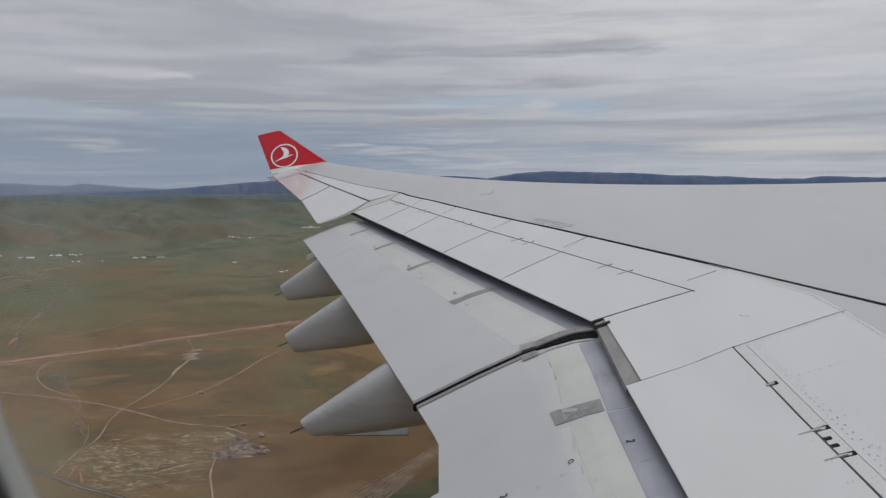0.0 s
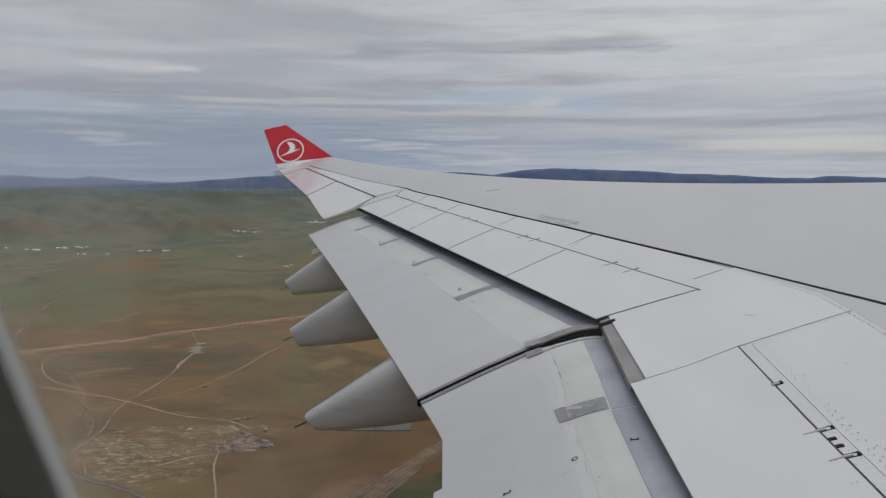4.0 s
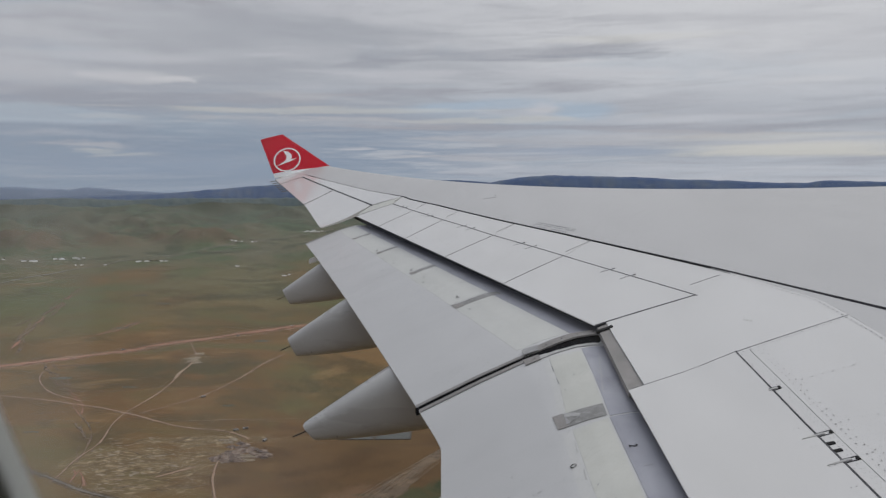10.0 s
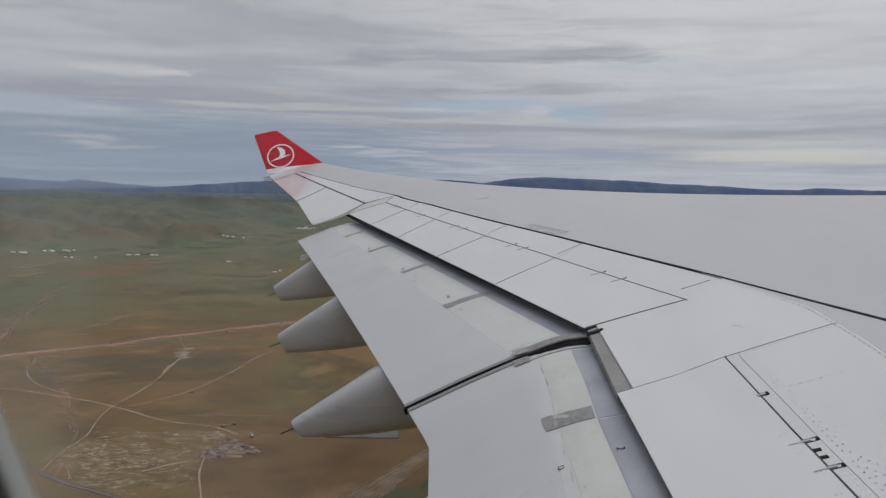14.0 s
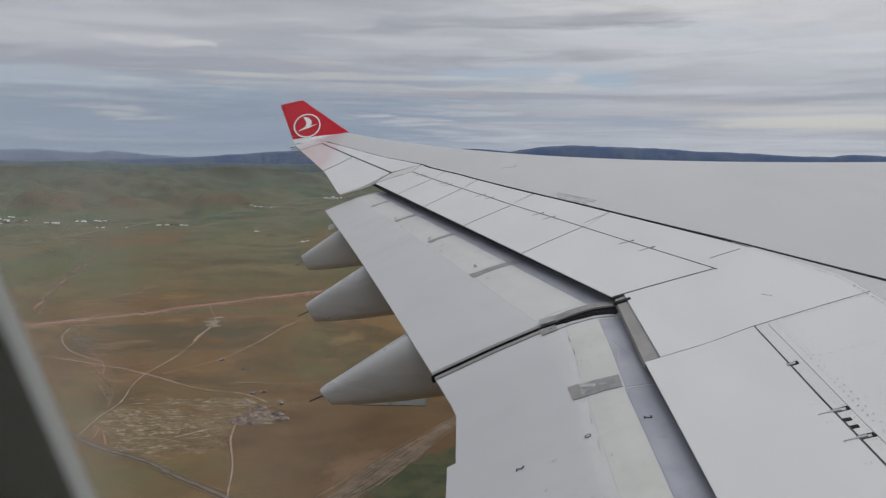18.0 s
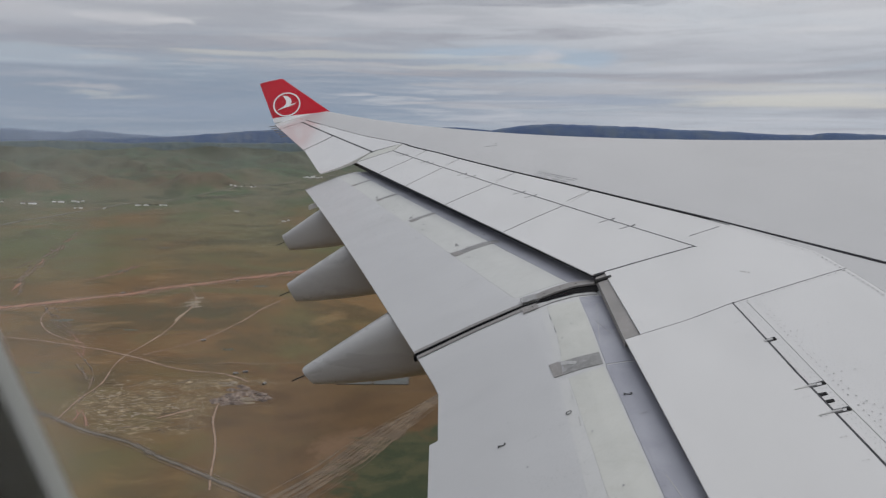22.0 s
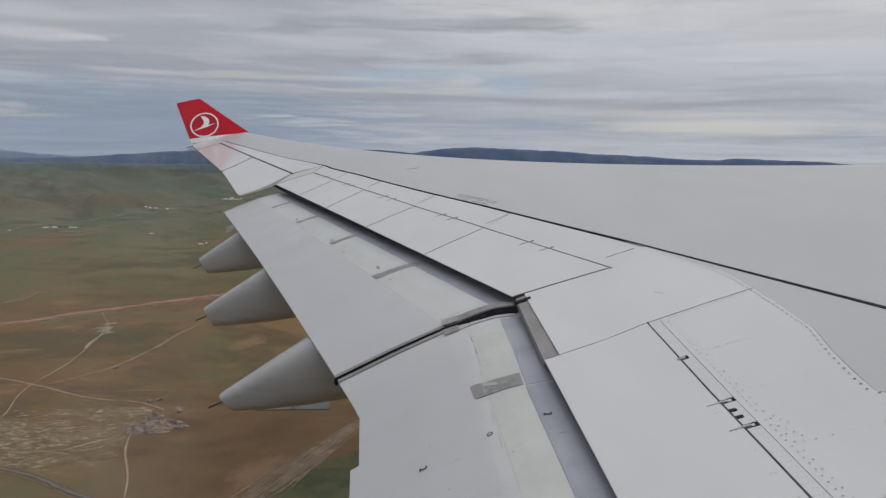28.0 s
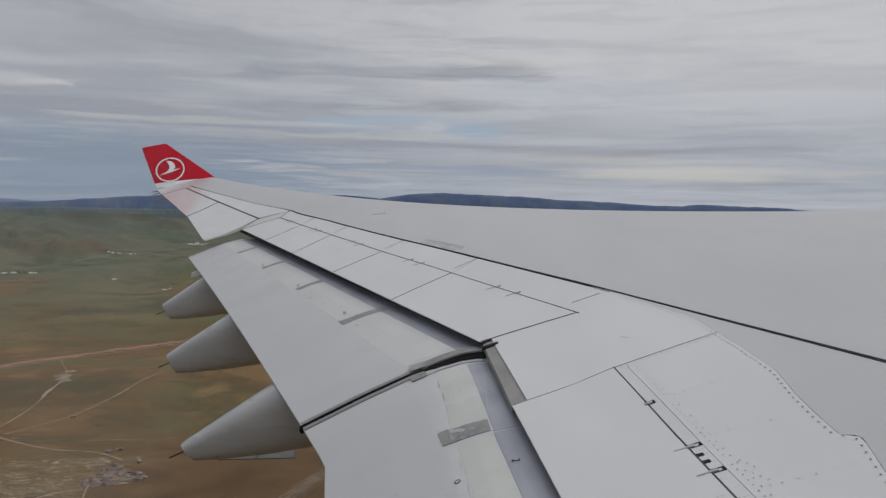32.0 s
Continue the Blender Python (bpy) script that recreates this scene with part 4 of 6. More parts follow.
def text_mark(body, t, y, size, mat, parent, angle=0.0):
    cu = bpy.data.curves.new("marking", "FONT")
    cu.body, cu.size, cu.align_x, cu.align_y, cu.extrude = body, size, "CENTER", "CENTER", 0.0015
    cu.materials.append(mat)
    p = flap_at(t, y)
    ex = (flap_at(t + 0.02, y) - p).normalized()
    ey = (flap_at(t, y + 0.1) - p).normalized()
    nz = ex.cross(ey).normalized()
    ey = nz.cross(ex)
    m = Matrix((ex, ey, nz)).transposed().to_4x4()
    m.translation = p + nz * 0.006
    dg = bpy.context.evaluated_depsgraph_get()
    tmp = bpy.data.objects.new("marking_curve", cu)
    me = bpy.data.meshes.new_from_object(tmp, depsgraph=dg)
    bpy.data.objects.remove(tmp)
    ob = new("marking", me)
    me.transform(m @ pose(0, 0, 0, 0, 0, angle))
    ob.parent = parent
    ob["label"] = "painted black numeral"
    return ob


text_mark("2", 0.915, 5.66, 0.088, INK, in_flap2, -95)
text_mark("2", 0.31, 5.63, 0.088, INK, in_flap2, -95)


def ring_mark(center, ex, ey, r, w, mat, parent, name, n=40, label=""):
    vs, fs = [], []
    for i in range(n):
        a = 2 * math.pi * i / n
        d = ex * math.cos(a) + ey * math.sin(a)
        nz = ex.cross(ey) * 0.003
        vs += [center + d * (r - w), center + d * r, center + d * r + nz, center + d * (r - w) + nz]
    for i in range(n):
        j = (i + 1) % n
        for k in range(4):
            q = (k + 1) % 4
            fs.append((i * 4 + k, j * 4 + k, j * 4 + q, i * 4 + q))
    return mesh_object(name, vs, fs, mat, parent, label)


for y in (5.6, 4.2):
    p = flap_at(0.632, y + 0.05) + Vector((0, 0, 0.008))
    ring_mark(p, Vector((0.9, 0, 0.43)), Vector((0, 1, 0.1)), 0.024, 0.005, INK, in_flap2, "jacking_mark", 20)

# flap track fairings under the flap
def fairing(y, tip, top_tip, bot_tip, rise):
    secs = [(0.0, top_tip, bot_tip, 0.15), (0.05, top_tip + 0.033, bot_tip - 0.002, 0.162), (0.5, top_tip + rise * 0.5, bot_tip + 0.02, 0.27), (1.0, top_tip + rise, bot_tip + 0.07, 0.33),
            (1.6, top_tip + rise * 1.25, bot_tip + 0.16, 0.36), (3.0, top_tip + rise * 1.5, bot_tip + 0.5, 0.36), (4.6, top_tip + rise * 1.9, bot_tip + 1.0, 0.25), (5.4, top_tip + rise * 2.1, bot_tip + 1.35, 0.06)]
    n, rake = 32, 0.16
    vs, fs = [], []
    for u, zt, zb, w in secs:
        for k in range(n):
            a = 2 * math.pi * k / n
            ca, sa = math.cos(a), math.sin(a)
            px = math.copysign(abs(ca) ** 0.6, ca) * w
            pz = (zt + zb) / 2 + math.copysign(abs(sa) ** 0.7, sa) * (zt - zb) / 2
            vs.append((tip + u + rake * (1 - (pz - zb) / (zt - zb)) * max(0.0, 1 - u / 0.5), y + px, pz))
    for i in range(len(secs) - 1):
        for k in range(n):
            q = (k + 1) % n
            fs.append((i * n + k, (i + 1) * n + k, (i + 1) * n + q, i * n + q))
    fs.append(tuple(range(n)))
    fs.append(tuple((len(secs) - 1) * n + k for k in range(n - 1, -1, -1)))
    body = mesh_object("flap_track_fairing", vs, fs, FAIR, plane, "tapered grey flap track fairing", True)
    for e in body.data.edges:
        if {e.vertices[0] // n, e.vertices[1] // n} == {0}:
            e.use_edge_sharp = True
    box_between("drain_rod", (tip + 0.05, y - 0.05, (top_tip + bot_tip) / 2 + 0.02), (tip - 0.13, y - 0.05, (top_tip + bot_tip) / 2 - 0.06), 0.014, 0.014, INK, body, "thin black drain rod")
    for u, hz, ln in ((0.42, 0.12, 0.05), (1.75, 0.78, 0.012)):
        zt, zb, w = (interp(u, [(q[0], q[k]) for q in secs]) for k in (1, 2, 3))
        sa = hz * 2 - 1
        ca = math.sqrt(max(0.0, 1 - (abs(sa) ** (1 / 0.7)) ** 2)) ** 0.6
        px, pz = y - ca * w - 0.003, (zt + zb) / 2 + sa * (zt - zb) / 2
        box_between("drain_slot", (tip + u, px, pz), (tip + u - 0.012, px, pz + ln), 0.012, 0.008, INK, body)
    return body


fairing(9.5, -1.65, -2.76, -2.94, 0.66)
fairing(13.4, -2.56, -2.44, -2.74, 0.67)
fairing(17.2, -3.37, -2.10, -2.41, 0.70)
# small hinge fairing at the flap's outer end
vs = [(-2.98, 18.22, -1.555), (-2.98, 18.38, -1.55), (-2.6, 18.22, -1.42), (-2.6, 18.38, -1.42)]
vs += [(x, y, z - 0.1) for x, y, z in vs]
mesh_object("hinge_fairing", vs, [(0, 1, 3, 2), (4, 6, 7, 5), (0, 4, 5, 1), (2, 3, 7, 6), (0, 2, 6, 4), (1, 5, 7, 3)], WHITE, plane)

# static wicks at the tip
for k in range(6):
    y = 24.6 + 0.40 * k
    x = -4.62 - 0.372 * (y - 24.6) - 0.02
    box_between("static_wick", (x + 0.06, y, top(x, y)), (x - 0.19, y, top(x, y) - 0.045), 0.028, 0.028, STRIP, plane, "thin static discharge wick")

# winglet
B1, B2, T1, T2 = Vector((-5.51, 26.9, 0.485)), Vector((-3.56, 26.9, 0.725)), Vector((-6.08, 27.6, 1.71)), Vector((-5.33, 27.6, 1.885))


def winglet_point(u, v):
    return (B1 * (1 - u) + B2 * u) * (1 - v) + (T1 * (1 - u) + T2 * u) * v


def winglet_piece(name, v0, v1, mat, label):
    vs, fs = [], []
    nu, nv = 14, 8
    for side in (-1, 1):
        for i in range(nv + 1):
            v = v0 + (v1 - v0) * i / nv
            for j in range(nu + 1):
                u = j / nu
                th = 0.09 * (1 - 0.55 * v) * (0.04 + math.sin(math.pi * u ** 0.75)) * side * 0.5
                vs.append(winglet_point(u, v) + Vector((0, 0.87, -0.49)) * (th + 0.045))
    k = (nu + 1) * (nv + 1)
    for i in range(nv):
        for j in range(nu):
            a = i * (nu + 1) + j
            fs.append((a, a + 1, a + nu + 2, a + nu + 1))
            fs.append((a + k + nu + 1, a + k + nu + 2, a + k + 1, a + k))
    ring = [j for j in range(nu + 1)] + [(i + 1) * (nu + 1) - 1 for i in range(1, nv + 1)] + [nv * (nu + 1) + j for j in range(nu - 1, -1, -1)] + [i * (nu + 1) for i in range(nv - 1, 0, -1)]
    for a, b in zip(ring, ring[1:] + ring[:1]):
        fs.append((a, b, b + k, a + k)[::-1])
    return mesh_object(name, vs, fs, mat, plane, label)


wl = winglet_piece("winglet", 0.06, 1.0, RED, "swept red winglet with a white emblem")
winglet_piece("winglet_root", -0.06, 0.058, WHITE, "white strip at the winglet's foot")
ex = (B2 - B1).normalized()
nrm = (T1 - B1).cross(ex).normalized()
ey = ex.cross(nrm) if ex.cross(nrm).z > 0 else nrm.cross(ex)
if ex.cross(ey).y > 0:
    face = -ex.cross(ey)
else:
    face = ex.cross(ey)
LOGO = Vector((-5.10, 27.17, 0.985)) + face * 0.035
ring_mark(LOGO, ex, ey, 0.45, 0.045, WHITE, wl, "emblem_ring", 56, "white painted ring")


def emblem_shape(pts, name):
    n = len(pts)
    vs = [LOGO + ex * (a * 0.45) + ey * (b * 0.45) + face * k for k in (0.0, 0.004) for a, b in pts]
    fs = [tuple(range(n)), tuple(range(2 * n - 1, n - 1, -1))] + [(i, (i + 1) % n, (i + 1) % n + n, i + n) for i in range(n)]
    return mesh_object(name, vs, fs, WHITE, wl, "plain white emblem shape")


emblem_shape([(-0.75, -0.42), (-0.22, -0.14), (-0.06, 0.05), (-0.04, 0.32), (-0.26, 0.76), (0.1, 0.68), (0.32, 0.42), (0.36, 0.15), (0.22, -0.03), (0.74, 0.04), (0.15, -0.2), (-0.35, -0.32)], "emblem_wing")

# faded stencilled lines, too small to read
stn = random.Random(21)
for x0, y0, n in ((1.592, 13.51, 18), (1.548, 13.44, 18), (1.490, 13.36, 16)):
    for k in range(n):
        y = y0 - 0.069 * k
        x = x0 + 0.0243 * k
        w = stn.uniform(0.035, 0.062)
        if stn.random() < 0.85:
            top_plate("stencil_bar", [(x, y - w), (x, y), (x + 0.024, y), (x + 0.024, y - w)], FAINT, plane, 0.004, 0.004, 1, 1)
top_plate("scratch_mark", [(0.875, 17.24), (0.885, 17.25), (1.15, 17.12), (1.14, 17.11)], FAINT, plane, 0.006, 0.005, 3, 1)
for x, y in ((2.649, 7.125), (2.668, 7.096), (2.69, 7.06)):
    top_plate("stencil_bar", [(x, y - 0.012), (x, y + 0.008), (x + 0.012, y + 0.006), (x + 0.012, y - 0.014)], FAINT_WEAR, plane, 0.004, 0.0055, 1, 1)
top_plate("drain_plug", [(1.130, 17.32), (1.124, 17.37), (1.150, 17.376), (1.156, 17.326)], FAINT, plane, 0.006, 0.007, 1, 1)

# bracket outlines and slots at the inner spoiler's hinge
def bracket(y, long, parent):
    x = 2.362
    for dy in (-0.02, 0.02):
        top_plate("bracket_rail", [(x - 0.005, y + dy - 0.002), (x - 0.005, y + dy + 0.002), (x + long, y + dy + 0.002), (x + long, y + dy - 0.002)], JOINT, parent, 0.010, 0.008, 1, 2)
    top_plate("bracket_end", [(x + long - 0.018, y - 0.022), (x + long - 0.018, y + 0.006), (x + long, y + 0.006), (x + long, y - 0.022)], INK, parent, 0.012, 0.010, 1, 1)
    top_plate("bracket_end", [(x + long - 0.005, y - 0.022), (x + long - 0.005, y + 0.022), (x + long, y + 0.022), (x + long, y - 0.022)], JOINT, parent, 0.011, 0.009, 1, 1)


bracket(5.787, 0.07, inner)
bracket(5.063, 0.10, inner)
bracket(4.716, 0.095, inner)
for y in (4.935, 4.84):
    top_plate("actuator_slot", [(2.37, y - 0.014), (2.37, y + 0.016), (2.418, y + 0.014), (2.418, y - 0.016)], INK, inner, 0.02, 0.009, 1, 1)
for y in (5.063, 4.716):
    top_plate("rub_streak", [(2.27, y - 0.006), (2.27, y - 0.003), (2.372, y + 0.010), (2.372, y - 0.010)], FAINT_WEAR, sp1, 0.006, 0.0105, 1, 2)
for y in (5.787, 5.063, 4.716):
    top_plate("hinge_tongue", [(2.352, y - 0.010), (2.352, y + 0.010), (2.412, y + 0.010), (2.412, y - 0.010)], TONGUE, inner, 0.010, 0.0115, 1, 2)


# rivets, far too many to pick apart
def rivets():
    vs, fs = [], []
    rnd = random.Random(4)

    def add(x, y, r=0.009):
        b = len(vs)
        z = top(x, y) + 0.006
        for k in range(6):
            a = math.pi * k / 3
            vs.append((x + r * math.cos(a), y + r * math.sin(a), z))
        vs.append((x, y, z + 0.002))
        for k in range(6):
            fs.append((b + k, b + (k + 1) % 6, b + 6))
    for off, step, r in ((-0.080, 0.115, 0.0036), (-0.050, 0.056, 0.0032), (-0.026, 0.056, 0.0032), (0.048, 0.066, 0.0058), (0.082, 0.100, 0.0058)):
        y = 2.4 + step * 0.3
        while y < 6.5:
            if rnd.random() < 0.95:
                add(2.44 + 0.0102 * (y - 2.4) + off + rnd.uniform(-0.001, 0.001), y + rnd.uniform(-0.004, 0.004), r)
            y += step
    y = 2.6
    while y < 8.9:
        add(interp(y, PANEL_EDGE) - 0.036, y, 0.0084)
        y += 0.075
    for k in range(15):
        f = k / 14
        add(2.43 + 0.85 * f, 6.512 + 0.06 * f, 0.0070)
    for k in range(6):
        add(2.593 + 0.072 * k, 5.80 - 0.004 * k, 0.0058)
        add(2.60 + 0.085 * k + rnd.uniform(-0.02, 0.02), 5.13 - 0.02 * k, 0.0052)
        add(2.58 + 0.09 * k + rnd.uniform(-0.02, 0.02), 4.42 - 0.015 * k, 0.0052)
        add(2.57 + 0.02 * (k % 3), 4.75 - 0.055 * k, 0.0056)
    for k in range(30):
        add(2.31 - (k % 2) * 0.03, 2.7 + 0.25 * (k // 2), 0.006)
    ob = mesh_object("rivets", vs, fs, RIVET, plane, "rows of small fastener heads")
    ob["kind"] = "stuff"

    vs.clear(), fs.clear()
    for k in range(250):
        col = (0, 0, 1, 1, 2, 3)[k % 6]
        y = 3.2 + 0.07 * (k // 6) + 0.035 * (k % 2) + rnd.uniform(-0.006, 0.006)
        if rnd.random() < (0.22, 0.3, 0.55, 0.7)[col] or (col > 1 and math.sin(y * 9.0) < 0.1):
            continue
        p = flap_at((0.876, 0.890, 0.931, 0.950)[col] - 0.006 * (6 - y) / 3, y)
        b = len(vs)
        for q in range(6):
            a = math.pi * q / 3
            vs.append((p.x + 0.0030 * math.cos(a), p.y + 0.0042 * math.sin(a), p.z + 0.0045))
        fs.append(tuple(range(b, b + 6)))
    for k in range(90):
        p = flap_at(rnd.uniform(0.40, 0.64), (rnd.choice((4.95, 4.9, 5.0, 4.6)) if k > 28 else 5.53) + rnd.gauss(0, 0.05 if k > 28 else 0.006))
        b, r = len(vs), rnd.uniform(0.0015, 0.0045)
        for q in range(6):
            a = math.pi * q / 3
            vs.append((p.x + r * math.cos(a), p.y + r * math.sin(a), p.z + 0.006))
        fs.append(tuple(range(b, b + 6)))
    ob = mesh_object("flap_rivets", vs, fs, RIVET, in_flap2, "small fastener heads on the flap nose")
    ob["kind"] = "stuff"


rivets()

# ---- cabin window and fuselage ----
WIN_C, WIN_LEAN = (0.0108, 0.0369), radians(20.7)


def window_loop(hw, hh, rad, y, n=64):
    pts = []
    for k in range(n):
        a = 2 * math.pi * k / n
        ca, sa = math.cos(a), math.sin(a)
        # rounded rectangle as corner arcs
        px = math.copysign(hw - rad, ca) + rad * ca
        pz = math.copysign(hh - rad, sa) + rad * sa
        qx = px * math.cos(WIN_LEAN) - pz * math.sin(WIN_LEAN)
        qz = px * math.sin(WIN_LEAN) + pz * math.cos(WIN_LEAN)
        pts.append(Vector((WIN_C[0] + qx, y, WIN_C[1] + qz)))
    return pts


def frame_loop(hx, hz, y, n=64):
    """Points on a rectangle, matched to the window's loop."""
    pts = []
    for k in range(n):
        a = 2 * math.pi * k / n + WIN_LEAN
        ca, sa = math.cos(a), math.sin(a)
        s = min(hx / max(abs(ca), 1e-6), hz / max(abs(sa), 1e-6))
        pts.append(Vector((ca * s, y, sa * s)))
    return pts


def skin_between(name, loops, mat, parent, label="", smooth=False):
    n = len(loops[0])
    vs = [p for l in loops for p in l]
    fs = []
    for i in range(len(loops) - 1):
        for k in range(n):
            q = (k + 1) % n
            fs.append((i * n + k, i * n + q, (i + 1) * n + q, (i + 1) * n + k))
    return mesh_object(name, vs, fs, mat, parent, label, smooth)


window = tagged(new("window_1"), "oval cabin window with a scuffed grey reveal", "window", kind="structure")
skin_between("window_reveal", [window_loop(0.1270, 0.1520, 0.0735, 0.163), window_loop(0.1280, 0.1530, 0.0738, 0.166), window_loop(0.145, 0.17, 0.08, 0.20)], REVEAL, window, "grey plastic reveal", True)
glass = bpy.data.materials.new("scuffed_window_pane")
glass.use_nodes = True


def build_glass():
    nt = glass.node_tree
    nt.nodes.clear()
    N, L = nt.nodes.new, nt.links.new
    out, tr, df, mx = N("ShaderNodeOutputMaterial"), N("ShaderNodeBsdfTransparent"), N("ShaderNodeBsdfTranslucent"), N("ShaderNodeMixShader")
    gl, m2 = N("ShaderNodeBsdfGlossy"), N("ShaderNodeMixShader")
    gl.inputs["Roughness"].default_value = 0.02
    tr.inputs[0].default_value = (0.985, 0.99, 0.99, 1)
    df.inputs[0].default_value = (0.9, 0.9, 0.88, 1)
    g, mp, n = N("ShaderNodeNewGeometry"), N("ShaderNodeMapping"), N("ShaderNodeTexNoise")
    mp.inputs["Scale"].default_value = (1, 1, 0.35)
    n.inputs["Scale"].default_value, n.inputs["Detail"].default_value = 28, 4
    L(g.outputs["Position"], mp.inputs[0])
    L(mp.outputs[0], n.inputs["Vector"])
    r = N("ShaderNodeMapRange")
    r.inputs[1].default_value, r.inputs[2].default_value, r.inputs[3].default_value, r.inputs[4].default_value = 0.35, 0.75, 0.045, 0.18
    L(n.outputs[0], r.inputs[0])
    sep, side, prod = N("ShaderNodeSeparateXYZ"), N("ShaderNodeMapRange"), N("ShaderNodeMath")
    L(g.outputs["Position"], sep.inputs[0])
    L(sep.outputs[0], side.inputs[0])
    side.inputs[1].default_value, side.inputs[2].default_value, side.inputs[3].default_value, side.inputs[4].default_value = -0.10, -0.02, 1.0, 0.12
    prod.operation = "MULTIPLY"
    L(r.outputs[0], prod.inputs[0])
    L(side.outputs[0], prod.inputs[1])
    L(prod.outputs[0], mx.inputs[0])
    L(tr.outputs[0], mx.inputs[1])
    L(df.outputs[0], mx.inputs[2])
    m2.inputs[0].default_value = 0.008
    L(mx.outputs[0], m2.inputs[1])
    L(gl.outputs[0], m2.inputs[2])
    L(m2.outputs[0], out.inputs[0])


build_glass()
loop = window_loop(0.146, 0.171, 0.08, 0.198)
pane = mesh_object("pane", loop + [p + Vector((0, 0.004, 0)) for p in loop], [tuple(range(64))], glass, window, "clear pane with faint smears")
pane.visible_shadow = False

wall = tagged(skin_between("wall_cabin", [frame_loop(0.5, 0.5, 0.010), window_loop(0.1270, 0.1520, 0.0735, 0.163)], CABIN, None), "dark cabin side panel round the window", "wall", kind="structure")


def build_fuselage():
    cy, cz, r = -2.678, 0.0, 2.9
    xs = [-18] + [-0.98 - 0.53 * k - d for k in range(26, -1, -1) for d in (0.24, 0.0)] + [-0.45, 0.45] + [0.74 + 0.53 * k + d for k in range(27) for d in (0.0, 0.24)] + [18]
    angs = [-7.0, -3.5, 3.5, 7.0] + [7.0 + 346.0 * k / 44 for k in range(1, 44)]
    n = len(angs)
    vs, fs = [], []
    for x in xs:
        for a in angs:
            vs.append((x, cy + r * math.cos(radians(a)), cz + r * math.sin(radians(a)) + 0.12 * (x if abs(x) > 1 else 0)))
    for i in range(len(xs) - 1):
        for k in range(n):
            if k < 3 and xs[i] == -0.45:
                continue
            if k in (1, 24) and abs(xs[i + 1] - xs[i] - 0.24) < 0.01:
                continue          # the row of cabin windows on both sides
            q = (k + 1) % n
            fs.append((i * n + k, (i + 1) * n + k, (i + 1) * n + q, i * n + q))
    for i in (0, len(xs) - 1):
        fs.append(tuple(i * n + k for k in range(n)))
    mesh_object("fuselage", vs, fs, BODY, plane, "white rounded fuselage shell")
    skin_between("window_surround", [frame_loop(0.45, 0.353, 0.2004), window_loop(0.145, 0.17, 0.08, 0.2004)], BODY, plane, "white skin round the cabin window")


build_fuselage()

# ---- the land ----
HGT, NEAR_R, SPAN_R = 300.0, 2000.0, 2600.0


def squeeze(r):
    """Distances past two kilometres draw together, so that the plain ends below the ranges."""
    return r if r < NEAR_R else NEAR_R + SPAN_R * (1 - math.exp(-(r - NEAR_R) / SPAN_R))


def unsqueeze(s):
    return s if s < NEAR_R else NEAR_R - SPAN_R * math.log(max(1e-5, 1 - (s - NEAR_R) / SPAN_R))


def smooth(a, b, v):
    t = min(1.0, max(0.0, (v - a) / (b - a)))
    return t * t * (3 - 2 * t)


# rounded hills: x, y, radius, height
HILLS = ((-1645, 3340, 150, 44), (-1800, 3400, 120, 34), (-1432, 3540, 130, 36), (-1110, 3612, 150, 48), (-985, 3660, 110, 36), (-1260, 3660, 110, 24), (-1993, 3626, 220, 60), (-1250, 3850, 200, 40), (-1462, 4075, 260, 46), (-953, 3972, 180, 34), (-1780, 3950, 230, 52))
# where the hills begin: (degrees, metres)
FOOT = [(-60, 2800), (-37, 3050), (-30, 3250), (-25, 3330), (-20, 3480), (-15, 3600), (-11, 3800), (0, 4000)]


def land(x, y):
    s = math.hypot(x, y)
    z = -HGT * (s / unsqueeze(s) if s > NEAR_R else 1.0)
    foot = interp(min(0.0, max(-60.0, math.degrees(math.atan2(x, y)))), FOOT)
    amp = smooth(foot + 40, foot + 700, s)
    n1 = noise.noise((x / 520, y / 360, 9.4))
    n2 = noise.noise((x / 210, y / 170, 4.2))
    n3 = noise.noise((x / 80, y / 90, 2.6))
    h = noise.noise((x / 800, y / 500, 0.3)) * 34 + (1 - abs(n1) * 2.4) * 30 + (1 - abs(n2) * 2.2) * 22 + (1 - abs(n3) * 2) * 8 - 26
    near = noise.noise((x / 300, y / 300, 7.7)) * 6 + noise.noise((x / 90, y / 90, 3.3)) * 2.5 + noise.noise((x / 35, y / 35, 6.3)) * 0.8
    # levelled ground round the settling ponds
    near *= smooth(1.0, 1.7, max(abs(x + 83) / 52, abs(y - 1000) / 48))
    z += amp * h + (1 - amp) * near
    for hx, hy, hr, hh in HILLS:
        dx, dy = abs(x - hx), abs(y - hy)
        if dx < 2 * hr and dy < 2 * hr:
            d = math.hypot(dx, dy) / hr * (1 + 0.3 * n2)
            z += hh * math.exp(-d * d * 1.6) * (0.85 + 0.3 * (1 - abs(n3) * 2.5))
    az = math.degrees(math.atan2(x, y))
    lid = -72.0 + 15 * noise.noise((az / 4.5, 0.5, 3.0)) + 7 * noise.noise((az / 1.4, 0.5, 6.0)) + 26 * noise.noise((x / 330, y / 420, 1.0)) + 9 * noise.noise((x / 110, y / 160, 2.0))
    return min(z, lid) if s > 3900 else z


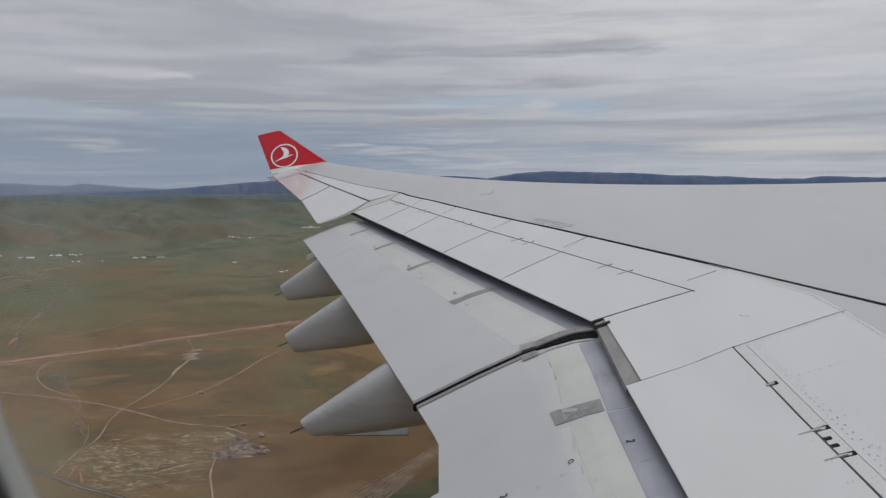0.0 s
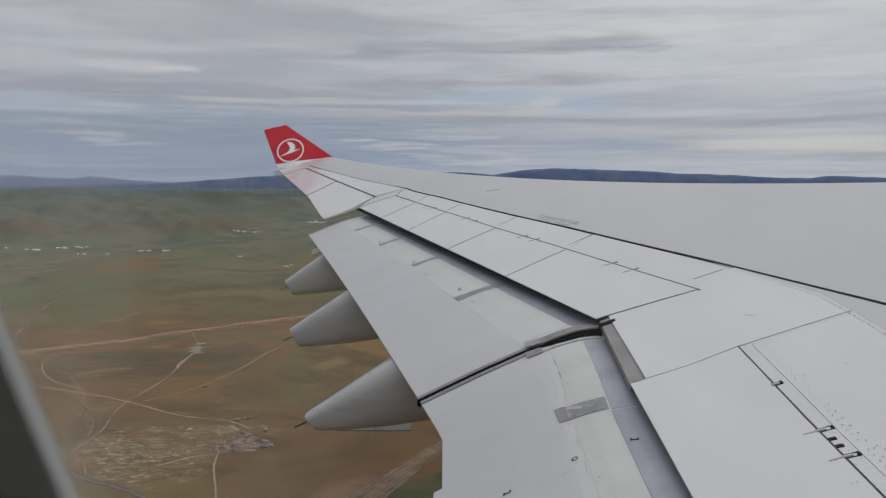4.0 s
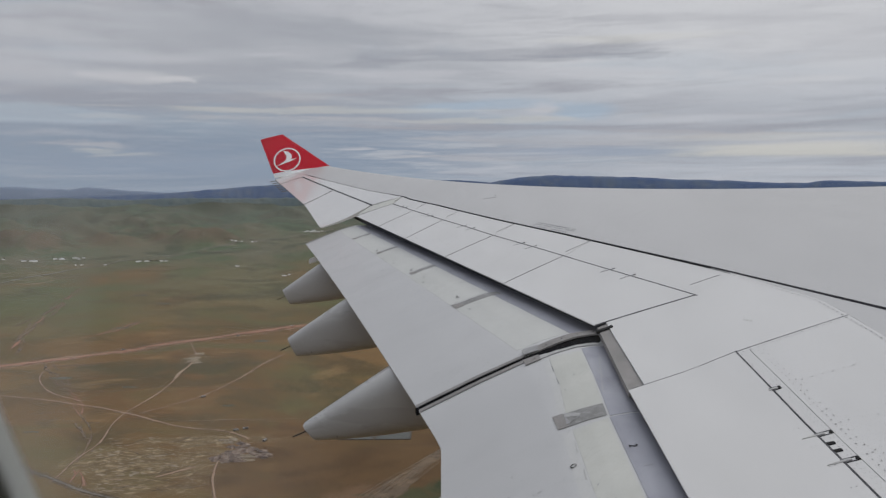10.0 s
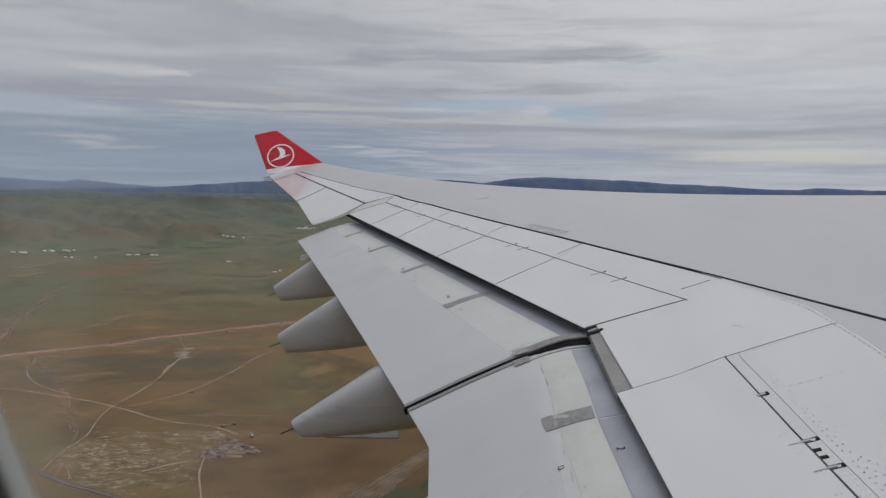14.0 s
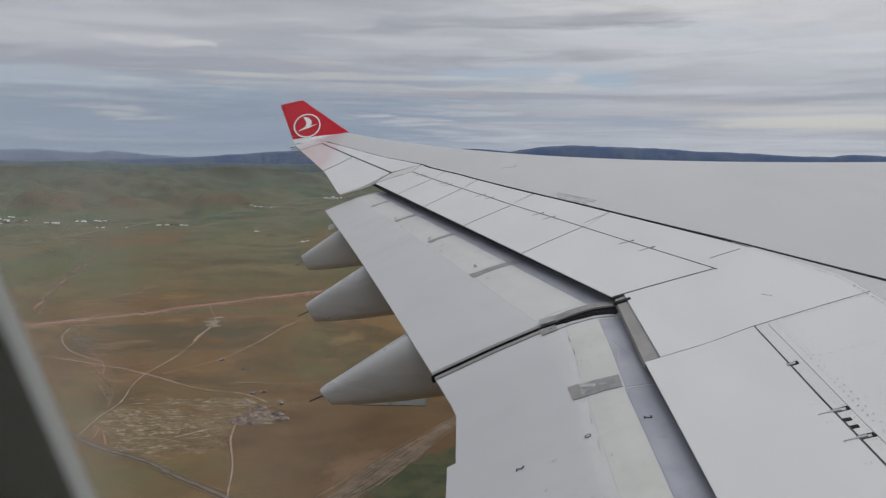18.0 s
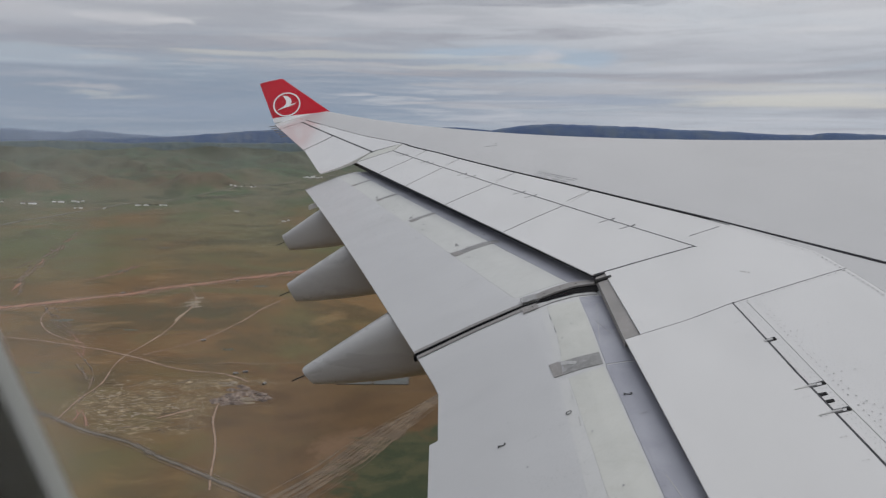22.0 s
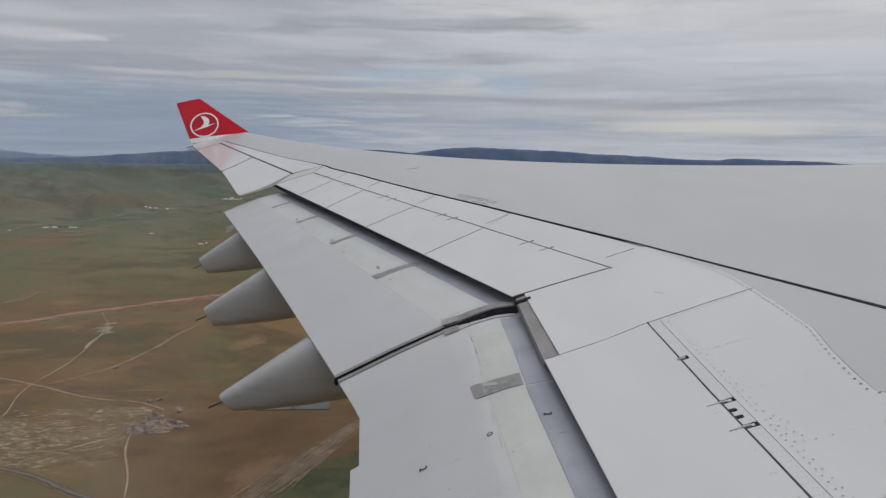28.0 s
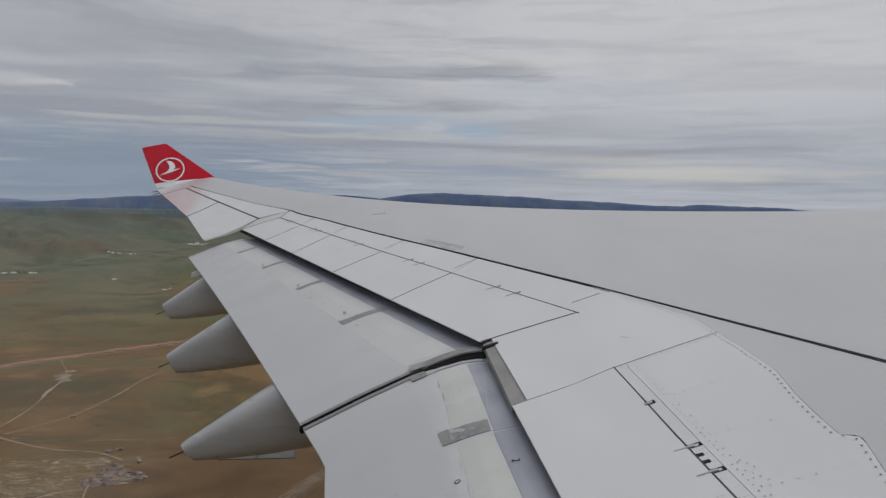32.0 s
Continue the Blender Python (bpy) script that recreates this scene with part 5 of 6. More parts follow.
def build_ground():
    az = []
    a = -180.0
    while a < 180:
        az.append(a)
        a += 0.28 if -40 <= a < 8 else (1.0 if -60 <= a < 50 else 4.0)
    rs = [0.0, 60, 130, 220, 330, 440]
    while rs[-1] < 4590:
        rs.append(rs[-1] + (6.0 if 560 < rs[-1] < 1100 else 13.0) * (1 if rs[-1] < 4000 else 1.4))
    n = len(az)
    vs = [(0, 0, land(0, 0.1))]
    for r in rs[1:]:
        for a in az:
            x, y = r * math.sin(radians(a)), r * math.cos(radians(a))
            vs.append((x, y, land(x, y)))
    fs = [(0, 1 + (k + 1) % n, 1 + k) for k in range(n)]
    for i in range(len(rs) - 2):
        b = 1 + i * n
        for k in range(n):
            q = (k + 1) % n
            fs.append((b + k, b + q, b + n + q, b + n + k))
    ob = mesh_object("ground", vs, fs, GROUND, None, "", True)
    tagged(ob, "dry brown and green steppe plain rolling into low hills", "ground", kind="structure")


build_ground()


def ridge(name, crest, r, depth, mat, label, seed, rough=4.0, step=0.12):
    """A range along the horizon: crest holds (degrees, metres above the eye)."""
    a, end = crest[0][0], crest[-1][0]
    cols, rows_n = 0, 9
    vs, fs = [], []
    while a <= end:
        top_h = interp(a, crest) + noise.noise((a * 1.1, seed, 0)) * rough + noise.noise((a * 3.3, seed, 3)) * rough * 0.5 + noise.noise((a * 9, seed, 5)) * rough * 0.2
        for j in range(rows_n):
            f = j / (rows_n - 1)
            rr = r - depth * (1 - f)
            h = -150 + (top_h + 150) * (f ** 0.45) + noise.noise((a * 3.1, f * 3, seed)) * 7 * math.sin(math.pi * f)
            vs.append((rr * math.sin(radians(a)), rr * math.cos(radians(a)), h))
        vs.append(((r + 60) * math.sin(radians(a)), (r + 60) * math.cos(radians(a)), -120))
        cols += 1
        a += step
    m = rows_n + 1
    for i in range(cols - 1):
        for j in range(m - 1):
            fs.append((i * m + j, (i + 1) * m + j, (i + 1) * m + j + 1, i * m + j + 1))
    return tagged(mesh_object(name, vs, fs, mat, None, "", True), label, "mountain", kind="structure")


# ridges on the horizon, blue from haze painted into their materials
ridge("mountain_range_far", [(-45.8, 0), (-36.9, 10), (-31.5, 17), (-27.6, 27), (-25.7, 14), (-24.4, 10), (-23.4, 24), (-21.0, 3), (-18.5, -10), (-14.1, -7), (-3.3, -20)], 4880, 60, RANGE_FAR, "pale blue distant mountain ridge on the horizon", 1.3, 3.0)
ridge("mountain_range", [(-45.8, -7), (-36.9, -20), (-30.3, -36), (-26.6, -36), (-22.7, -26), (-18.5, -13), (-14.9, 10), (-12.6, 26), (-9.6, 36), (-5.7, 13), (-2.5, 0)], 4760, 130, RANGE_NEAR, "forested mountain range in painted haze blue beyond the plain", 4.1, 4.5)
# nearer hill layer, haze mixed into its blue-green colour
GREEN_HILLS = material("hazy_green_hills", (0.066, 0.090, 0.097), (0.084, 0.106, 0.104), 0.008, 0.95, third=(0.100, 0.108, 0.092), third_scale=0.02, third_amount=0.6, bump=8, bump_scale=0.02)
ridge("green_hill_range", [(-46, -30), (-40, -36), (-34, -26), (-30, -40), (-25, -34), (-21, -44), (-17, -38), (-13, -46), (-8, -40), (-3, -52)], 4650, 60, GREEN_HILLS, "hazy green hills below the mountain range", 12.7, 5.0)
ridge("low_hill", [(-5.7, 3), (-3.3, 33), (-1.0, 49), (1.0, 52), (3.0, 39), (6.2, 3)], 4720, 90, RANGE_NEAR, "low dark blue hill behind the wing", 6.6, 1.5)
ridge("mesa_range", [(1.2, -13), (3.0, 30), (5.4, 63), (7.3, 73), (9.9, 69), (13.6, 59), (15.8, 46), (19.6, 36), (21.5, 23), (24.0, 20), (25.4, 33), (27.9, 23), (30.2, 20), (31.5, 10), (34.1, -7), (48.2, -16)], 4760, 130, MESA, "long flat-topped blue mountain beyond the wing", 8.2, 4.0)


# roads and tracks
def track(name, pts, width, mat, label, lift=0.5, wobble=0.25, seed=1.0, category="track"):
    line = []
    for (x0, y0), (x1, y1) in zip(pts, pts[1:]):
        d = math.hypot(x1 - x0, y1 - y0)
        n = max(2, int(d / 9))
        for i in range(n):
            line.append((x0 + (x1 - x0) * i / n, y0 + (y1 - y0) * i / n))
    line.append(pts[-1])
    # round the corners off
    for _ in range(6):
        line = [line[0]] + [((a[0] + 2 * b[0] + c[0]) / 4, (a[1] + 2 * b[1] + c[1]) / 4) for a, b, c in zip(line, line[1:], line[2:])] + [line[-1]]
    vs, fs = [], []
    for i, (x, y) in enumerate(line):
        q, p = line[min(i + 1, len(line) - 1)], line[max(i - 1, 0)]
        dx, dy = q[0] - p[0], q[1] - p[1]
        d = math.hypot(dx, dy) or 1.0
        wv = width * (1 + wobble * 1.5 * noise.noise((x / 45, y / 45, seed)) + wobble * 1.2 * noise.noise((x / 14, y / 14, seed)))
        off = noise.noise((x / 120, y / 120, seed + 4)) * width * wobble * 3
        wv *= 2.0
        for k in (-0.5, -0.17, 0.17, 0.5):
            px, py = x - dy / d * (wv * k + off), y + dx / d * (wv * k + off)
            vs.append((px, py, land(px, py) + lift * (0.15 if abs(k) > 0.4 else 1.0)))
    for i in range(len(line) - 1):
        for k in range(3):
            fs.append((i * 4 + k, i * 4 + k + 4, i * 4 + k + 5, i * 4 + k + 1))
    ob = mesh_object(name, vs, fs, mat, None, "", True)
    uv = ob.data.uv_layers.new(name="across")
    uv.data.foreach_set("uv", [c for lp in ob.data.loops for c in ((lp.vertex_index % 4) / 3, 0.0)])
    return tagged(ob, label, category, kind="structure")


def squeezed(pts):
    out = []
    for x, y in pts:
        r = math.hypot(x, y)
        s = squeeze(r) / r
        out.append((x * s, y * s))
    return out


jag = random.Random(17)
red = squeezed([(-1500, 1190), (-1100, 1270), (-843, 1352), (-771, 1395), (-703, 1455), (-642, 1508), (-564, 1553), (-505, 1600), (-418, 1692), (-341, 1755), (-272, 1814), (-100, 1960)])
track("dirt_road", red, 19, REDDIRT, "wide red dirt road under construction across the plain", 0.9, 0.25, 2.0, "road")
for dy, w, m in ((-7, 2.4, PALE), (-22, 3.0, REDDIRT), (-33, 1.6, PALE), (8, 2.6, PALE), (19, 3.2, REDDIRT), (33, 1.6, FAINTDIRT)):
    track("dirt_track", [(x + jag.uniform(-8, 8), y + dy + jag.uniform(-4, 4)) for x, y in red], w, m, "narrow track beside the red road", 0.8, 0.5, 3.0 + dy)
for k in range(16):
    x, y = red[3 + k % 6]
    x, y = x + jag.uniform(-60, 120), y + jag.uniform(-25, 45)
    track("dirt_track", [(x, y), (x + jag.uniform(20, 45), y + jag.uniform(-6, 14)), (x + jag.uniform(50, 110), y + jag.uniform(-4, 22))], jag.uniform(1.5, 4.0), REDDIRT if k % 2 else FAINTDIRT, "short churned red rut by the road works", 0.7, 0.6, 50.0 + k)
for k in range(5):
    track("dirt_track", [(-735 + 9 * k, 1655 + 14 * k), (-712 + 7 * k, 1715 + 12 * k), (-712 + 6 * k, 1800 + 16 * k)], jag.uniform(2.0, 4.5), (REDDIRT, FAINTDIRT)[k % 2], "reddish scraped soil beyond the road works", 0.7, 0.8, 400.0 + k)
track("dirt_track", [(-900, 1235), (-655, 1186), (-630, 1181), (-587, 1169), (-543, 1151), (-493, 1128), (-438, 1097), (-371, 1047), (-310, 1019), (-275, 1011), (-252, 998), (-238, 975)], 3.4, PINKDIRT, "pale reddish dirt track leading to a spoil heap", 0.6, 0.3, 6.0)
track("dirt_track", [(-495, 1588), (-475, 1530), (-449, 1471), (-440, 1436), (-433, 1369), (-427, 1271), (-426, 1192), (-427, 1129), (-434, 1098), (-432, 1049), (-427, 1012), (-418, 987), (-412, 945), (-415, 908), (-411, 863), (-408, 827)], 2.2, PINKDIRT, "thin curving dirt track over the steppe", 0.6, 0.4, 7.0)
track("dirt_track", [(-440, 1436), (-433, 1369), (-428, 1290)], 4.2, PALE, "broad dusty stretch of a dirt track", 0.65, 0.7, 71.0)
track("dirt_track", [(-683, 1420), (-679, 1377), (-660, 1319), (-636, 1270), (-602, 1218), (-564, 1184), (-523, 1159)], 2.2, PINKDIRT, "thin bending track down from the red road", 0.6, 0.4, 8.0)
track("dirt_track", [(-410, 1090), (-391, 1115), (-376, 1151), (-353, 1189), (-337, 1241), (-314, 1336), (-300, 1425), (-283, 1493), (-215, 1583)], 2.8, PINKDIRT, "reddish dirt track rising over the steppe", 0.6, 0.35, 27.0)
track("dirt_track", [(-561, 1073), (-503, 1062), (-449, 1051)], 1.2, FAINTDIRT, "thin faint track across dry grass", 0.6, 0.5, 28.0)
track("dirt_track", [(-300, 1063), (-221, 1066), (-145, 1067)], 0.9, PALE, "thin faint track beyond the spoil heap", 0.6, 0.6, 29.0)
track("dirt_track", [(-243, 951), (-250, 933), (-254, 905), (-250, 879), (-246, 849), (-238, 818), (-226, 786), (-215, 745), (-208, 709), (-196, 660)], 2.2, PINKDIRT, "thin dirt track bending past the spoil heap", 0.6, 0.3, 9.0)
track("dirt_track", [(-304, 842), (-288, 856), (-272, 873)], 4.5, PINKDIRT, "short reddish rut across rubble ground", 0.6, 0.4, 33.0)
track("dirt_track", [(-422, 1068), (-338, 1058), (-266, 1060), (-205, 1052)], 1.0, FAINTDIRT, "thin track leaving the spoil heap", 0.6, 0.5, 34.0)
scr = random.Random(8)
for k in range(26):
    v = scr.random()
    x, y = scr.uniform(-340 - 80 * v, -265 - 40 * v), 800 + 170 * v
    track("dirt_track", [(x, y), (x + scr.uniform(8, 18), y + scr.uniform(-12, 14)), (x + scr.uniform(16, 30), y + scr.uniform(-20, 26))], scr.uniform(0.7, 1.8), RUTS if k % 3 else PALE, "short pale scrape in bare rubble ground", 0.5, 0.9, 200.0 + k)
trk = random.Random(3)
for k in range(17):
    o = trk.uniform(0, 50)
    track("wheel_track", [(-230 + o * 1.3, 500), (-172 + o * 1.15, 608), (-118 + o, 708 + trk.uniform(-5, 5)), (-62 + o * 0.7, 812 + trk.uniform(-5, 5)), (-5 + o * 0.4, 916), (108 + o * 0.2, 1124), (220, 1330)], trk.choice((0.6, 0.8, 1.2, 2.0, 3.0)), RUTS, "faint parallel wheel tracks in dry soil", 0.5, 0.9, 10.0 + 3 * k)
asphalt = [(-1400, 1640), (-1060, 1290), (-860, 1110), (-665, 1000), (-552, 940), (-481, 890), (-412, 840), (-360, 800), (-309, 773), (-263, 733), (-204, 687), (-110, 610), (40, 480)]
track("asphalt_road", asphalt, 4.6, GREYROAD, "grey asphalt road crossing the dry plain", 0.8, 0.08, 31.0, "road")
for side in (-1, 1):
    track("road_verge", [(x + 2.6 * side, y + 4.9 * side) for x, y in asphalt], 0.9, FAINTDIRT, "pale gravel verge beside the asphalt road", 0.7, 0.5, 37.0 + side, "verge")
hw = squeezed([(-1480, 2300), (-1471, 2562), (-1453, 2918), (-1391, 3154), (-1376, 3510), (-1262, 3894), (-1152, 4557), (-1033, 4787), (-935, 5357), (-800, 6100)])
track("highway", hw, 11, PALEROAD, "pale distant highway across the plain", 1.6, 0.2, 20.0, "road")
track("dirt_track", squeezed([(-1271, 3750), (-1143, 3948), (-1073, 4242)]), 6, PALEROAD, "pale side road by the distant highway", 1.4, 0.4, 21.0)
for k, pts in enumerate(([(-1679, 2958), (-1627, 2986), (-1567, 2993)], [(-1151, 3232), (-1071, 3191), (-1020, 3223)], [(-1333, 2771), (-1320, 2645), (-1348, 2608)], [(-1190, 3290), (-1120, 3330), (-1060, 3310)])):
    track("dirt_track", squeezed(pts), 7, PALE, "pale bare strip on the far plain", 1.2, 0.6, 140.0 + k)
wash = [(-1150, 2594), (-1074, 2360), (-1038, 2197), (-967, 1997), (-928, 1862), (-863, 1660), (-809, 1497)]
for k in range(26):
    i = k % 6
    (x0, y0), (x1, y1) = wash[i], wash[i + 1]
    f0, f1 = jag.uniform(-0.3, 0.4), jag.uniform(0.5, 1.2)
    ends = [(x0 + (x1 - x0) * f + jag.uniform(-16, 16), y0 + (y1 - y0) * f + jag.uniform(-6, 6)) for f in (f0, (f0 + f1) / 2, f1)]
    track("dry_wash", squeezed(ends), jag.uniform(1.2, 4.5), (FAINTDIRT, RUTS, RUTS, REDDIRT)[k % 4], "braided strand of a dry wash on the plain", 0.9, 0.9, 70.0 + k, "wash")
braid = [(-713, 1450), (-640, 1330), (-560, 1205), (-485, 1083), (-445, 985), (-400, 880), (-372, 810)]
for k in range(20):
    i = k % 6
    (x0, y0), (x1, y1) = braid[i], braid[i + 1]
    f0, f1 = jag.uniform(-0.2, 0.4), jag.uniform(0.6, 1.3)
    ends = [(x0 + (x1 - x0) * f + jag.uniform(-14, 14), y0 + (y1 - y0) * f + jag.uniform(-5, 5)) for f in (f0, (f0 + f1) / 2, f1)]
    track("dry_wash", ends, jag.uniform(0.8, 2.6), (RUTS, FAINTDIRT, REDDIRT)[k % 3], "braided strand of a dry wash below the road", 0.6, 0.9, 500.0 + k, "wash")
for k, pts in enumerate(([(-1017, 2152), (-974, 1958), (-976, 1893), (-954, 1802)], [(-928, 1862), (-890, 1752), (-851, 1614)], [(-1038, 2197), (-1000, 2130), (-985, 2010)])):
    track("dry_wash", squeezed(pts), 6, RUTS, "pale sandy bed of a dry wash", 0.9, 0.9, 110.0 + k, "wash")
for k in range(9):
    x, y = jag.uniform(-620, -250), jag.uniform(1080, 1500)
    track("dirt_track", [(x, y), (x + jag.uniform(60, 130), y + jag.uniform(-20, 30)), (x + jag.uniform(160, 260), y + jag.uniform(-30, 60))], jag.uniform(0.8, 1.6), FAINTDIRT, "faint old wheel rut in dry grass", 0.5, 0.5, 90.0 + k)


far_rnd = random.Random(41)
for k in range(10):
    x, y = far_rnd.uniform(-1900, -700), far_rnd.uniform(2250, 4300)
    L0 = far_rnd.uniform(120, 420)
    track("dirt_track", squeezed([(x, y), (x + L0 * 0.5, y + far_rnd.uniform(-40, 120)), (x + L0, y + far_rnd.uniform(-40, 320))]), far_rnd.uniform(1.6, 3.2), (PALE, FAINTDIRT, PALEROAD)[k % 3], "thin pale dirt track on the far plain", 1.2, 0.5, 150.0 + k)


# rubble field and spoil heap
def mounds(count, area, size, seed, hmax, s0=1.2, s1=3.2):
    rnd = random.Random(seed)
    vs, fs = [], []
    for _ in range(count):
        x, y = area(rnd)
        if x is None:
            continue
        r = size * rnd.uniform(0.35, 1.3)
        st, turn = rnd.uniform(s0, s1), rnd.uniform(-0.5, 0.5)
        h = hmax * rnd.uniform(0.4, 1.0) * r / size
        b = len(vs)
        z0 = land(x, y)
        for ring_r, hz in ((1.0, -0.4), (0.7, 0.55), (0.3, 1.0)):
            for k in range(7):
                a = 2 * math.pi * k / 7 + ring_r
                q = ring_r * r * rnd.uniform(0.7, 1.25)
                lx, ly = q * st * math.cos(a), q * math.sin(a)
                vs.append((x + lx * math.cos(turn) - ly * math.sin(turn), y + lx * math.sin(turn) + ly * math.cos(turn), z0 + h * hz))
        for i in range(2):
            for k in range(7):
                q = (k + 1) % 7
                fs.append((b + i * 7 + k, b + i * 7 + q, b + i * 7 + 7 + q, b + i * 7 + 7 + k))
        fs.append(tuple(b + 14 + k for k in range(7)))
    return vs, fs


def scrub_area(rnd):
    v = rnd.random()
    y = 800 + (985 - 800) * v
    lo, hi = -350 - 90 * v, -265 - 40 * v
    x = rnd.uniform(lo, hi)
    if noise.noise((x / 50, y / 35, 1.2)) < -0.02:
        return None, None
    return x, y


vs, fs = mounds(230, scrub_area, 1.3, 5, 0.6, 1.5, 4.5)
tagged(mesh_object("rubble", vs, fs, RUBBLE, None), "pale scattered rubble and bare earth on the plain", "rubble", kind="stuff")
for k, (x, y, s) in enumerate([(-258, 968, 7), (-243, 950, 7), (-228, 938, 8), (-212, 925, 7), (-222, 906, 6), (-236, 900, 6), (-250, 896, 7), (-240, 922, 8), (-205, 912, 5)]):
    vs, fs = mounds(10, lambda rnd, x=x, y=y: (x + rnd.uniform(-9, 9), y + rnd.uniform(-9, 9)), s * 0.50, 30 + k, 2.6, 1.4, 4.0)
    tagged(mesh_object("spoil_heap", vs, fs, RUBBLE if k in (0, 4) else SPOIL, None), "rough heap of dug earth beside a dirt track", "heap", "spoil heaps")
# pale mounds added in place of dust hanging over the track
for k, (x, y) in enumerate([(-438, 1430), (-446, 1462), (-430, 1400)]):
    vs, fs = mounds(8, lambda rnd, x=x, y=y: (x + rnd.uniform(-9, 9), y + rnd.uniform(-14, 14)), 3.6, 130 + k, 2.0)
    tagged(mesh_object("spoil_heap", vs, fs, RUBBLE, None), "pale mounds added for dust by the road works", "heap", "spoil heaps")
for k, (x, y, s) in enumerate([(-736, 2154, 20), (-358, 1604, 16), (-619, 1304, 16), (-1073, 3996, 60), (-880, 2343, 22), (-300, 1130, 9), (-480, 1230, 9), (-520, 1010, 8), (-700, 1760, 14)]):
    (x, y), = squeezed([(x, y)])
    vs, fs = mounds(12, lambda rnd, x=x, y=y, s=s: (x + rnd.uniform(-s, s), y + rnd.uniform(-s * 0.4, s * 0.4)), s * 0.30, 60 + k, 0.9)
    tagged(mesh_object("scrub_patch", vs, fs, SHRUB, None), "low dark scrub patch on dry grass", "scrub", "scrub patches")


# settling ponds with earth banks
def pond(cx, cy, w, d):
    base = max(land(cx + a * w / 2, cy + b * d / 2) for a in (-1, 0, 1) for b in (-1, 0, 1)) + 0.3
    p = tagged(new("pond"), "rectangular grey settling pond with low earth banks", "pond", "settling ponds")
    e = 1.8
    vs = [(cx - w / 2, cy - d / 2, base + 0.15), (cx + w / 2, cy - d / 2, base + 0.15), (cx + w / 2, cy + d / 2, base + 0.15), (cx - w / 2, cy + d / 2, base + 0.15)]
    mesh_object("water", vs, [(0, 1, 2, 3)], WATER, p, "still grey water")
    for (ax, ay), (bx, by) in (((-1, -1), (1, -1)), ((1, -1), (1, 1)), ((1, 1), (-1, 1)), ((-1, 1), (-1, -1))):
        box_between("bank", (cx + ax * w / 2, cy + ay * d / 2, base), (cx + bx * w / 2, cy + by * d / 2, base), e, 1.2, BANK, p)


for cx in (-106, -61):
    for cy in (980, 1020):
        pond(cx, cy, 42, 37)


# houses of the far villages
def house(x, y, w, d, h, turn):
    z = land(x, y) - 0.3
    ob = tagged(new("house"), "small pale house with a pitched metal roof", "house", "village houses")
    ob.matrix_world = pose(x, y, z, 0, 0, turn)
    vs = [(sx * w / 2, sy * d / 2, zz) for zz in (0, h) for sx, sy in ((-1, -1), (1, -1), (1, 1), (-1, 1))]
    wl_ = mesh_object("wall", vs, [(0, 1, 5, 4), (1, 2, 6, 5), (2, 3, 7, 6), (3, 0, 4, 7), (0, 3, 2, 1), (4, 5, 6, 7)], HOUSEWALL, ob)
    o, rh = 0.5, d * 0.28
    vs = [(-w / 2 - o, -d / 2 - o, h - 0.1), (w / 2 + o, -d / 2 - o, h - 0.1), (w / 2 + o, d / 2 + o, h - 0.1), (-w / 2 - o, d / 2 + o, h - 0.1), (-w / 2 - o, 0, h + rh), (w / 2 + o, 0, h + rh)]
    mesh_object("roof", vs, [(0, 1, 5, 4), (2, 3, 4, 5), (1, 2, 5), (3, 0, 4), (0, 3, 2, 1)], HOUSEROOF, ob)
    return ob


rnd = random.Random(12)
for x, y, n, sx, sy, big in ((-2010, 3552, 12, 80, 100, 1.0), (-2060, 3700, 8, 80, 80, 0.9), (-1763, 3490, 4, 50, 12, 1.8), (-1671, 3629, 10, 75, 35, 1.2), (-1259, 3495, 8, 75, 30, 1.0), (-1420, 3300, 4, 60, 30, 0.8), (-822, 3246, 2, 25, 15, 1.0),
                             (-567, 2853, 3, 30, 25, 0.9), (-1130, 4650, 6, 60, 80, 1.0), (-900, 5900, 10, 120, 300, 1.2), (-1900, 3000, 3, 60, 40, 1.0)):
    for _ in range(n):
        (px, py), = squeezed([(x + rnd.uniform(-sx, sx), y + rnd.uniform(-sy, sy))])
        house(px, py, rnd.uniform(5, 14) * big, rnd.uniform(4, 6) * big, rnd.uniform(2.0, 2.8), rnd.uniform(-25, 25))


# shelter trees of the villages
TREE = material("dark_tree_foliage", (0.030, 0.036, 0.022), (0.045, 0.050, 0.030), 0.4, 0.95)


